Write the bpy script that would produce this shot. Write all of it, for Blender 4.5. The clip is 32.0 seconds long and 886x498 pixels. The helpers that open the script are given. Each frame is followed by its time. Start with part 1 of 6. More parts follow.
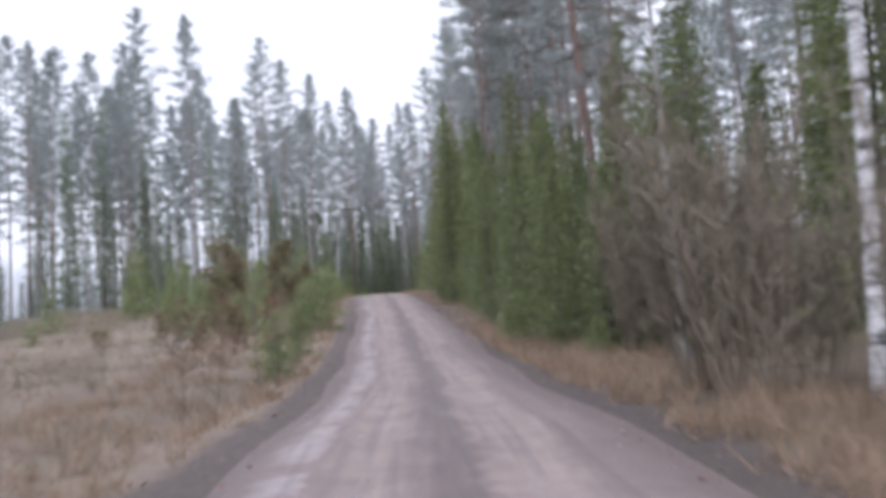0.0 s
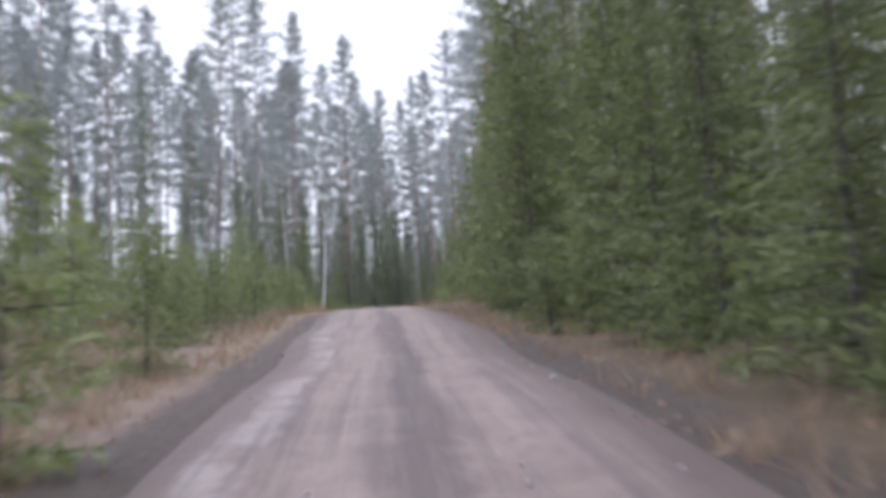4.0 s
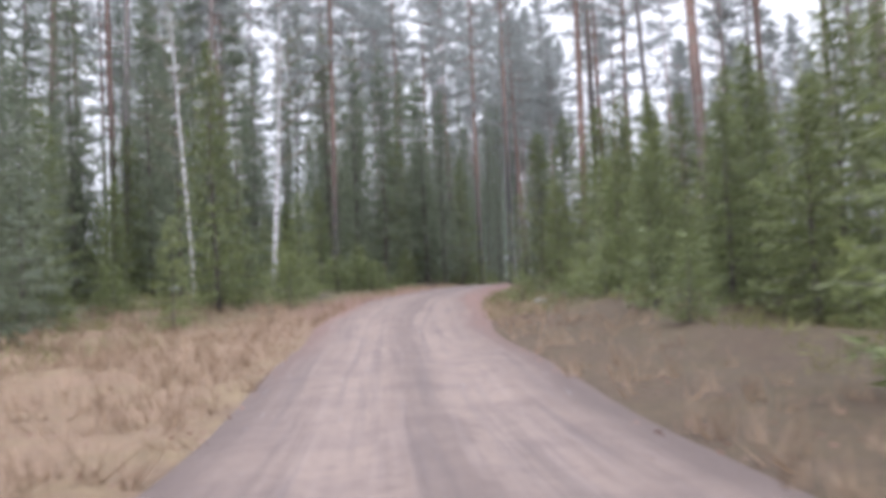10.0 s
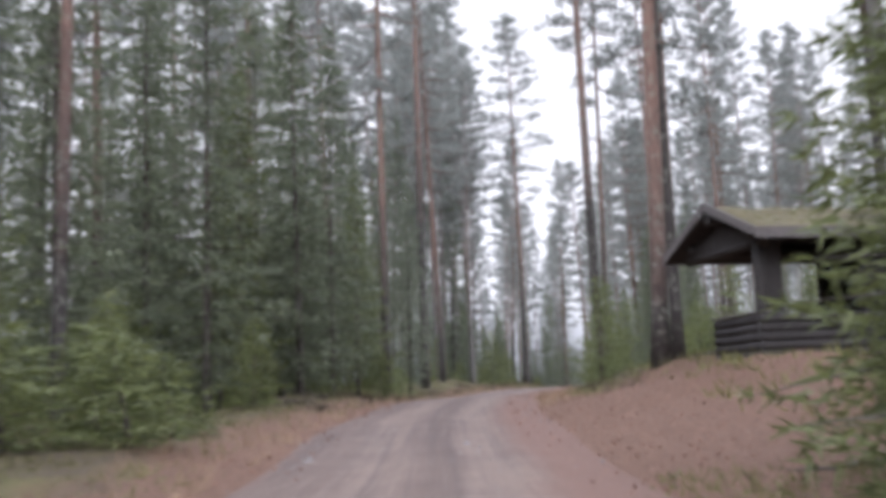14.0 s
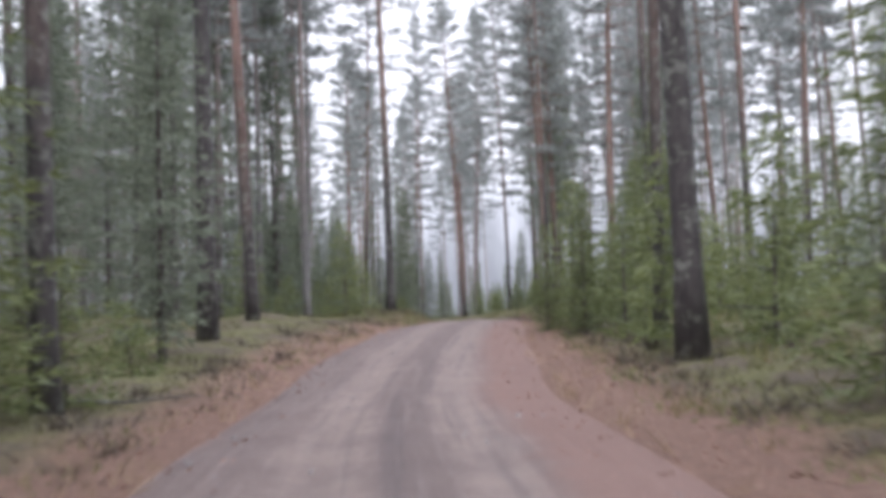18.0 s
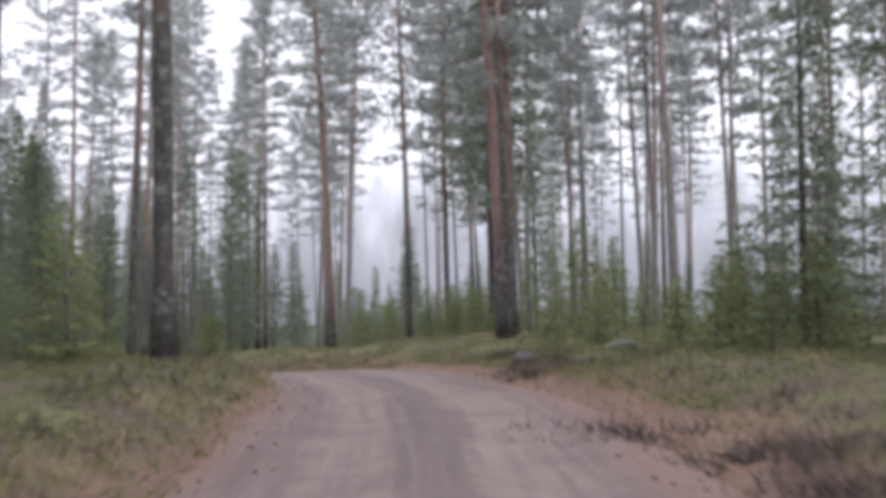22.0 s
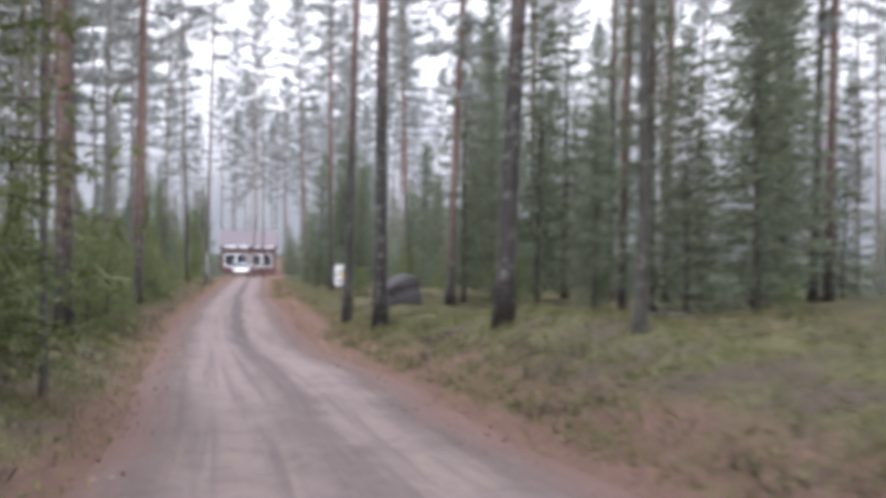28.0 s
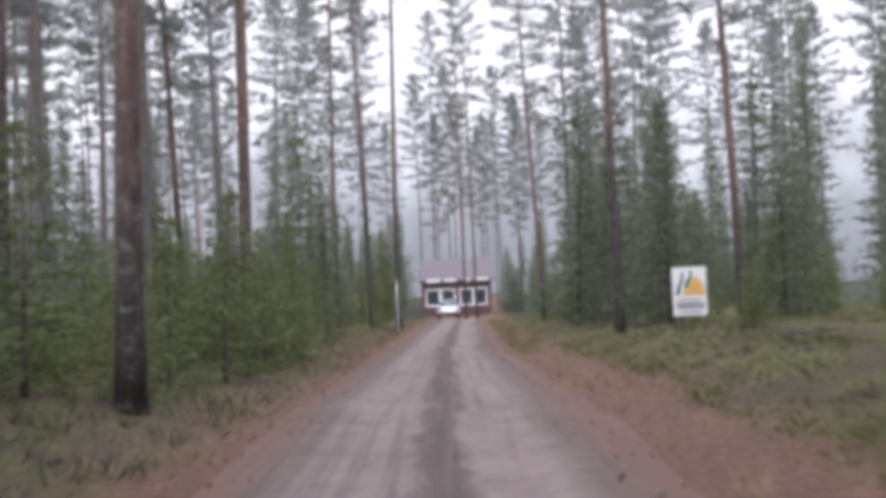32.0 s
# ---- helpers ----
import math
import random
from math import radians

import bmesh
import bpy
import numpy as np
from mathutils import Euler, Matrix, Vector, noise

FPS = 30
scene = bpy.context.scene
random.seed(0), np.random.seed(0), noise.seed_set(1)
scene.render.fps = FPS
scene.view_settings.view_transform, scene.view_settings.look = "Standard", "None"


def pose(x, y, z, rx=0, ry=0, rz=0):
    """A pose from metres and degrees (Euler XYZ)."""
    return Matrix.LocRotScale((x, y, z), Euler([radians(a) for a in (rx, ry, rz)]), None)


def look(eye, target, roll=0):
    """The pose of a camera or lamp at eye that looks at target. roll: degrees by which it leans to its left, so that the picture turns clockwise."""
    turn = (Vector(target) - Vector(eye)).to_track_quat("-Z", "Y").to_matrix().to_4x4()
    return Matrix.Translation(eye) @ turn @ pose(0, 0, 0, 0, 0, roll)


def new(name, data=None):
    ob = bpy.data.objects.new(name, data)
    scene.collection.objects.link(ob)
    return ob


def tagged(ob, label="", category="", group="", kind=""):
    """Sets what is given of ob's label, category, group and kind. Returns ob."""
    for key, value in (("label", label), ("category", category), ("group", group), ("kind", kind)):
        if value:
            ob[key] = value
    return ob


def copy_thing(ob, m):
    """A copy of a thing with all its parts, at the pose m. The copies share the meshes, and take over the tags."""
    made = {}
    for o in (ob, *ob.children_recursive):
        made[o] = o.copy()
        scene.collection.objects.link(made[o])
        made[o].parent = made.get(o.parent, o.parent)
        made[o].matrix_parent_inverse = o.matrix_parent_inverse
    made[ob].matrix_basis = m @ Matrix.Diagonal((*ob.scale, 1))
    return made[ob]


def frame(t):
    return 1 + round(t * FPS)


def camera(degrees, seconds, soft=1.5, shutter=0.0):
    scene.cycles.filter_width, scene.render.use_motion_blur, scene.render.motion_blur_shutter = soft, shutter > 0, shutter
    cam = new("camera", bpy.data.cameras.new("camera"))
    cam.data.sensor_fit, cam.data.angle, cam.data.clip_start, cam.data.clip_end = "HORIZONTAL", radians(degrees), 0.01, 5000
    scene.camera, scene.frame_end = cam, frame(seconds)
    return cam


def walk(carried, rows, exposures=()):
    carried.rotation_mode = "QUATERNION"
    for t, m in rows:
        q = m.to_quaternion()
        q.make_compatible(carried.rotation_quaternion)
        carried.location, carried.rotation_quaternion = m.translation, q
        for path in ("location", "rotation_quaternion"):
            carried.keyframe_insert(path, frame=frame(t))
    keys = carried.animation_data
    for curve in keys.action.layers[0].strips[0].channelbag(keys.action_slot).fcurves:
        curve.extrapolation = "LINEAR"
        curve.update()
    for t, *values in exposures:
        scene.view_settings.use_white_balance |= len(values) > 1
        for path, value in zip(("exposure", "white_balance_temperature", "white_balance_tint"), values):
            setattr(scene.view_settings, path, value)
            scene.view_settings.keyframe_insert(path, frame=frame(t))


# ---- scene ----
cam = camera(45.1, 32.0, soft=5.2, shutter=0.6)
PATH0 = [
    (0.0, (0.00, 0.00, 1.40), 95.90, 4.2, 0.6),
    (0.5, (-0.13, 4.30, 1.64), 96.59, 2.5, 0.5),
    (1.0, (-0.39, 8.86, 1.87), 97.17, 2.4, 1.0),
    (1.5, (-0.52, 13.03, 1.99), 96.26, 3.3, 1.3),
    (2.0, (-0.65, 17.72, 2.21), 96.14, 3.4, 0.7),
    (2.5, (-0.91, 22.28, 2.44), 96.33, 3.6, 0.7),
    (3.0, (-1.17, 27.23, 2.66), 96.51, 2.5, 1.1),
    (3.5, (-1.43, 32.06, 3.01), 96.70, 3.2, 1.0),
    (5.5, (-2.99, 53.47, 5.26), 98.35, 1.2, 0.9),
    (6.0, (-3.51, 58.82, 5.72), 98.70, 1.9, 1.0),
    (6.5, (-3.77, 63.13, 6.22), 98.80, 1.6, 0.7),
    (7.0, (-4.16, 67.70, 6.71), 99.80, 2.5, 0.3),
    (7.5, (-4.55, 71.74, 7.09), 99.07, 2.1, 0.3),
    (8.0, (-4.94, 76.05, 7.46), 97.55, 1.0, 0.5),
    (8.5, (-5.33, 79.70, 7.85), 96.09, 0.9, 0.4),
    (9.0, (-6.11, 83.75, 8.36), 95.12, 1.2, 0.3),
    (9.5, (-6.37, 87.54, 8.62), 94.06, 1.7, 0.3),
    (10.0, (-6.76, 91.83, 8.73), 93.10, 2.5, 0.6),
    (10.5, (-7.02, 95.61, 8.86), 91.90, 3.3, 0.7),
    (11.0, (-7.28, 100.03, 8.96), 94.60, 2.6, -0.6),
    (11.5, (-7.67, 104.07, 9.08), 95.30, 2.3, -1.0),
    (12.0, (-8.06, 108.76, 9.31), 96.70, 3.0, -1.5),
    (12.5, (-8.32, 113.06, 9.55), 96.10, 2.9, -1.7),
    (13.0, (-8.45, 117.49, 9.78), 97.50, 2.8, -4.0),
    (13.5, (-8.45, 121.67, 10.03), 97.50, 2.9, -5.7),
    (14.0, (-8.19, 125.57, 10.15), 97.70, 2.1, -7.3),
    (14.5, (-7.93, 129.22, 10.42), 97.90, 2.5, -9.4),
    (16.5, (-5.95, 145.00, 11.06), 96.70, 1.6, -14.8),
    (17.0, (-5.26, 149.33, 11.19), 93.30, 0.4, -15.0),
    (17.5, (-4.48, 153.22, 11.32), 92.50, 1.8, -15.3),
    (18.0, (-3.62, 157.70, 11.32), 92.50, 2.1, -16.7),
    (18.5, (-2.80, 161.79, 11.32), 92.74, 1.5, -17.7),
    (19.0, (-1.73, 166.28, 11.32), 92.97, 1.1, -18.4),
    (19.5, (-0.67, 170.24, 11.32), 93.51, 1.7, -19.9),
    (20.0, (0.56, 174.55, 11.39), 93.35, 1.7, -22.1),
    (20.5, (1.74, 178.21, 11.45), 92.25, 0.7, -21.9),
    (21.0, (3.17, 182.53, 11.52), 93.05, 1.4, -22.3),
    (21.5, (4.46, 186.09, 11.58), 93.32, 1.4, -23.2),
    (22.0, (5.89, 189.94, 11.65), 92.70, 1.1, -24.7),
    (22.5, (7.34, 193.59, 11.65), 92.37, 0.4, -25.2),
    (23.0, (8.84, 197.16, 11.65), 90.94, -0.1, -25.8),
    (23.5, (10.20, 200.50, 11.58), 91.31, 0.0, -25.3),
    (24.0, (11.47, 203.99, 11.52), 91.08, -0.3, -24.4),
    (24.5, (12.52, 207.15, 11.45), 89.15, -0.8, -20.1),
    (26.5, (15.04, 220.93, 10.88), 88.90, 0.1, -9.0),
    (27.0, (15.26, 224.62, 10.64), 89.27, -0.5, -6.6),
    (27.5, (15.24, 228.07, 10.44), 89.53, -0.3, -2.7),
    (28.0, (14.99, 231.87, 10.16), 89.40, -0.7, 1.0),
    (28.5, (14.57, 235.38, 9.92), 88.38, -0.2, 5.2),
    (29.0, (13.95, 239.12, 9.64), 89.65, 0.8, 7.3),
    (29.5, (13.22, 242.68, 9.44), 90.62, 2.3, 8.6),
    (30.0, (12.46, 246.32, 9.28), 91.20, 1.4, 9.6),
    (30.5, (11.69, 249.65, 9.12), 90.67, 2.0, 9.5),
    (31.0, (10.81, 253.27, 9.00), 91.75, 1.7, 9.7),
    (31.5, (10.00, 256.64, 8.88), 91.60, 0.6, 11.2),
    (32.0, (9.11, 260.22, 8.76), 91.75, 2.4, 11.9),

]
walk(cam, [(t, pose(*e, rx, ry, rz)) for t, e, rx, ry, rz in PATH0], [(t, e, k, 17.0) for t, e, k in ((0.0, 0.18, 5700.0), (3.0, 0.25, 5700.0), (6.0, 0.14, 5720.0), (7.0, 0.06, 5800.0), (8.0, 0.02, 5840.0), (9.0, 0.25, 5800.0), (11.0, 0.55, 5900.0), (12.0, 0.54, 5900.0), (13.0, 0.41, 5960.0), (14.0, 0.32, 5970.0), (17.0, 0.44, 5820.0), (18.0, 0.5, 5900.0), (20.0, 0.45, 5940.0), (22.0, 0.38, 6000.0), (24.0, 0.3, 6000.0), (27.0, 0.54, 5950.0), (28.0, 0.58, 5960.0), (29.0, 0.48, 5950.0), (31.0, 0.18, 5950.0), (32.0, 0.22, 6000.0))])

# ---- sky, light ----
SKY = 3.5
world = bpy.data.worlds.new("overcast")
scene.world = world
world.use_nodes = True
wn, wl = world.node_tree.nodes, world.node_tree.links
wn.clear()
w_out = wn.new("ShaderNodeOutputWorld")
w_add = wn.new("ShaderNodeAddShader")
w_sky = wn.new("ShaderNodeTexSky")
w_sky.sky_type, w_sky.sun_disc = "NISHITA", False
w_sky.sun_elevation, w_sky.sun_rotation = radians(38), radians(197)
w_sky.dust_density, w_sky.air_density = 4.0, 1.0
w_b1 = wn.new("ShaderNodeBackground")
w_b1.inputs["Strength"].default_value = 0.05
w_b2 = wn.new("ShaderNodeBackground")
w_b2.inputs["Color"].default_value = (0.93, 0.97, 1.03, 1)
w_b2.inputs["Strength"].default_value = SKY
wl.new(w_sky.outputs[0], w_b1.inputs["Color"])
wl.new(w_b1.outputs[0], w_add.inputs[0])
wl.new(w_b2.outputs[0], w_add.inputs[1])
wl.new(w_add.outputs[0], w_out.inputs["Surface"])

sun = new("sun", bpy.data.lights.new("sun", "SUN"))
sun.data.energy, sun.data.angle, sun.data.color = 1.5, radians(60), (1.0, 0.98, 0.95)
sun.matrix_world = look((0, 0, 60), (22, 73, 0))


# ---- materials ----
def mat(name, rough=0.8, spec=0.3):
    m = bpy.data.materials.new(name)
    m.use_nodes = True
    b = m.node_tree.nodes["Principled BSDF"]
    b.inputs["Roughness"].default_value = rough
    b.inputs["Specular IOR Level"].default_value = spec
    return m, m.node_tree.nodes, m.node_tree.links, b


def tex_noise(n, l, co, scale, detail=4.0, rough=0.6):
    t = n.new("ShaderNodeTexNoise")
    t.inputs["Scale"].default_value, t.inputs["Detail"].default_value = scale, detail
    t.inputs["Roughness"].default_value = rough
    if co is not None:
        l.new(co, t.inputs["Vector"])
    return t.outputs["Fac"]


def ramp(n, l, fac, *stops):
    r = n.new("ShaderNodeValToRGB")
    e = r.color_ramp.elements
    while len(e) < len(stops):
        e.new(0.5)
    for el, (p, c) in zip(e, stops):
        el.position = p
        el.color = (*c, 1) if len(c) == 3 else c
    l.new(fac, r.inputs["Fac"])
    return r.outputs["Color"]


def mix(n, l, fac, a, b, mode="MIX"):
    m = n.new("ShaderNodeMix")
    m.data_type, m.blend_type = "RGBA", mode
    for sock, v in ((m.inputs["Factor"], fac), (m.inputs["A"], a), (m.inputs["B"], b)):
        if isinstance(v, (int, float)):
            sock.default_value = v
        elif isinstance(v, tuple):
            sock.default_value = (*v, 1)
        else:
            l.new(v, sock)
    return m.outputs["Result"]


def calc(n, l, op, a, b=0.0, clamp=False):
    m = n.new("ShaderNodeMath")
    m.operation, m.use_clamp = op, clamp
    for sock, v in zip(m.inputs, (a, b)):
        if isinstance(v, (int, float)):
            sock.default_value = v
        else:
            l.new(v, sock)
    return m.outputs[0]


def bump(n, l, b, height, strength=0.4, dist=0.02):
    k = n.new("ShaderNodeBump")
    k.inputs["Strength"].default_value, k.inputs["Distance"].default_value = strength, dist
    l.new(height, k.inputs["Height"])
    l.new(k.outputs[0], b.inputs["Normal"])


def coords(n, kind="Object"):
    return n.new("ShaderNodeTexCoord").outputs[kind]


def split(n, l, v):
    s = n.new("ShaderNodeSeparateXYZ")
    l.new(v, s.inputs[0])
    return s.outputs


def plain(name, col, rough=0.8, var=0.25, scale=6.0, bumpy=0.3, spec=0.3, metal=0.0):
    """A paint, wood or stone of one colour with grain at two scales and relief."""
    m, n, l, b = mat(name, rough, spec)
    co = coords(n)
    f1, f2 = tex_noise(n, l, co, scale, 5), tex_noise(n, l, co, scale * 7, 4)
    f = calc(n, l, "ADD", calc(n, l, "MULTIPLY", f1, 0.6), calc(n, l, "MULTIPLY", f2, 0.4))
    lo, hi = tuple(c * (1 - var) for c in col), tuple(min(0.95, c * (1 + var)) for c in col)
    l.new(ramp(n, l, f, (0.3, lo), (0.7, hi)), b.inputs["Base Color"])
    b.inputs["Metallic"].default_value = metal
    if bumpy:
        bump(n, l, b, f, bumpy, 0.02)
    return m


def foliage(name, dark, light, rough=0.55, trans=0.35):
    """Needles or leaves: each blade and each plant a little different, part of the light going through."""
    m, n, l, b = mat(name, rough, 0.35)
    isl = n.new("ShaderNodeNewGeometry").outputs["Random Per Island"]
    obj = n.new("ShaderNodeObjectInfo").outputs["Random"]
    f = calc(n, l, "ADD", calc(n, l, "MULTIPLY", isl, 0.65), calc(n, l, "MULTIPLY", obj, 0.35))
    col = ramp(n, l, f, (0.05, dark), (0.95, light))
    l.new(col, b.inputs["Base Color"])
    tr = n.new("ShaderNodeBsdfTranslucent")
    l.new(col, tr.inputs["Color"])
    ms = n.new("ShaderNodeMixShader")
    ms.inputs[0].default_value = trans
    l.new(b.outputs[0], ms.inputs[1])
    l.new(tr.outputs[0], ms.inputs[2])
    l.new(ms.outputs[0], n["Material Output"].inputs["Surface"])
    return m


def bark(name, low, high, h0, h1, fine=1.0):
    """Bark that turns from one colour to another up the trunk, with plates and furrows."""
    m, n, l, b = mat(name, 0.9, 0.2)
    co = coords(n)
    mp = n.new("ShaderNodeMapping")
    mp.inputs["Scale"].default_value = (1, 1, 0.22)
    l.new(co, mp.inputs["Vector"])
    f1 = tex_noise(n, l, mp.outputs[0], 14 * fine, 5, 0.7)
    f2 = tex_noise(n, l, co, 1.3, 3)
    z = split(n, l, co)[2]
    zz = calc(n, l, "ADD", z, calc(n, l, "MULTIPLY", calc(n, l, "SUBTRACT", f2, 0.5), 5.0))
    own = n.new("ShaderNodeObjectInfo").outputs["Random"]
    zz = calc(n, l, "ADD", zz, calc(n, l, "MULTIPLY", calc(n, l, "SUBTRACT", own, 0.5), 7.0))
    up = n.new("ShaderNodeMapRange")
    up.inputs["From Min"].default_value, up.inputs["From Max"].default_value = h0, h1
    l.new(zz, up.inputs["Value"])
    lo = ramp(n, l, f1, (0.32, tuple(c * 0.55 for c in low)), (0.68, tuple(c * 1.5 for c in low)))
    hi = ramp(n, l, f1, (0.32, tuple(c * 0.65 for c in high)), (0.68, tuple(c * 1.35 for c in high)))
    # grey-green lichen in patches
    lich = ramp(n, l, tex_noise(n, l, co, 5.0, 6, 0.75), (0.53, (0, 0, 0)), (0.6, (1, 1, 1)))
    body = mix(n, l, up.outputs[0], lo, hi)
    l.new(mix(n, l, calc(n, l, "MULTIPLY", lich, 0.6), body, (0.2, 0.205, 0.17)), b.inputs["Base Color"])
    bump(n, l, b, f1, 0.8, 0.04)
    return m


M_PINE_BARK = bark("pine_bark", (0.05, 0.044, 0.041), (0.175, 0.113, 0.092), 4.2, 9.0)
# fog haze painted into the bark: a paler copy for the scattered pines
M_HAZED_BARK = bark("hazed_pine_bark", (0.125, 0.115, 0.109), (0.205, 0.158, 0.142), 3.5, 12.0)
M_SPRUCE_BARK = bark("spruce_bark", (0.067, 0.057, 0.0503), (0.0871, 0.0703, 0.0603), 3.0, 12.0, 1.4)
M_DEAD = bark("dead_wood", (0.0703, 0.0657, 0.057), (0.0871, 0.0804, 0.0703), 1.0, 5.0, 1.4)
M_ASPEN = bark("aspen_bark", (0.19, 0.18, 0.16), (0.22, 0.21, 0.185), 1.0, 6.0, 1.2)
# needle colours greyed and paled to imitate fog, the third only part way
M_HAZED_PINE = foliage("hazed_pine_needles", (0.158, 0.168, 0.152), (0.27, 0.28, 0.254), 0.5, 0.42)
M_HAZED_SPRUCE = foliage("hazed_spruce_needles", (0.112, 0.13, 0.09), (0.2, 0.222, 0.15), 0.5, 0.42)
M_HALF_HAZED_SPRUCE = foliage("half_hazed_spruce_needles", (0.094, 0.111, 0.07), (0.178, 0.198, 0.12), 0.5, 0.42)
M_SPRUCE = foliage("spruce_needles", (0.068, 0.083, 0.031), (0.16, 0.178, 0.064), 0.5, 0.42)
M_YOUNG = foliage("young_spruce_needles", (0.08, 0.097, 0.038), (0.19, 0.21, 0.076), 0.5, 0.42)
M_RUST = foliage("withered_needles", (0.15, 0.095, 0.062), (0.28, 0.185, 0.118))
M_OLIVE = foliage("olive_needles", (0.0737, 0.0703, 0.0301), (0.154, 0.141, 0.057))
M_TWIG = foliage("bare_twigs", (0.1, 0.082, 0.058), (0.2, 0.16, 0.115), 0.8, 0.0)
M_STRAW = foliage("straw_grass", (0.14, 0.095, 0.06), (0.33, 0.228, 0.145), 0.7, 0.25)
M_HEATH = foliage("heath_leaves", (0.085, 0.088, 0.034), (0.185, 0.172, 0.062), 0.6, 0.3)
M_HEATHER = foliage("brown_heather_twigs", (0.0402, 0.0308, 0.0228), (0.0938, 0.0703, 0.0523), 0.8, 0.1)
M_LITTER = foliage("leaf_litter", (0.134, 0.0737, 0.0536), (0.241, 0.147, 0.107), 0.8, 0.1)
M_ROCK = plain("lichened_granite", (0.0523, 0.0482, 0.0456), 0.85, 0.45, 1.6, 0.7)
M_MOSSROCK = plain("mossy_granite", (0.057, 0.057, 0.0402), 0.85, 0.5, 2.2, 0.7)
M_PALESTONE = plain("pale_lichened_stone", (0.134, 0.134, 0.104), 0.9, 0.35, 3.0, 0.6)
M_PEBBLE = plain("gravel_stone", (0.181, 0.161, 0.154), 0.8, 0.4, 9.0, 0.4)
M_LOG = plain("weathered_log", (0.0335, 0.0301, 0.0288), 0.85, 0.4, 7.0, 0.6)
M_PLANK = plain("grey_plank", (0.101, 0.0905, 0.0871), 0.85, 0.35, 9.0, 0.5)
M_TURF = plain("turf", (0.088, 0.074, 0.04), 0.95, 0.5, 5.0, 0.8)
M_RED = plain("red_ochre_boards", (0.121, 0.067, 0.065), 0.85, 0.25, 3.0, 0.2)
M_WHITE = plain("white_paint", (0.78, 0.77, 0.76), 0.5, 0.06, 4.0, 0.05)
M_TILE = plain("dull_roof_sheet", (0.114, 0.0938, 0.0978), 0.7, 0.2, 2.0, 0.2)
M_DARK = plain("black_rubber", (0.025, 0.025, 0.027), 0.7, 0.2, 5.0, 0.1)
M_CARPAINT = plain("white_car_paint", (0.8, 0.8, 0.8), 0.25, 0.03, 3.0, 0.0, 0.5)
M_STEEL = plain("galvanised_steel", (0.45, 0.45, 0.46), 0.45, 0.15, 8.0, 0.05, 0.5, 0.8)
M_SIGN_G = plain("green_print", (0.05, 0.17, 0.13), 0.5, 0.1, 6.0, 0.0)
M_SIGN_Y = plain("yellow_print", (0.66, 0.47, 0.17), 0.5, 0.1, 6.0, 0.0)
M_SIGN_O = plain("orange_print", (0.75, 0.3, 0.07), 0.5, 0.1, 6.0, 0.0)
M_SIGN_K = plain("grey_print", (0.27, 0.26, 0.29), 0.5, 0.1, 6.0, 0.0)


def birch_bark():
    m, n, l, b = mat("birch_bark", 0.7, 0.3)
    co = coords(n)
    mp = n.new("ShaderNodeMapping")
    mp.inputs["Scale"].default_value = (0.6, 0.6, 3.2)
    l.new(co, mp.inputs["Vector"])
    f = tex_noise(n, l, mp.outputs[0], 3.2, 6, 0.75)
    l.new(ramp(n, l, f, (0.38, (0.03, 0.028, 0.027)), (0.5, (0.4, 0.38, 0.36)), (0.62, (0.6, 0.58, 0.56))), b.inputs["Base Color"])
    bump(n, l, b, f, 0.5, 0.01)
    return m


M_BIRCH = birch_bark()


def glass():
    m, n, l, b = mat("window_glass", 0.06, 0.6)
    b.inputs["Base Color"].default_value = (0.05, 0.055, 0.06, 1)
    return m


M_GLASS = glass()


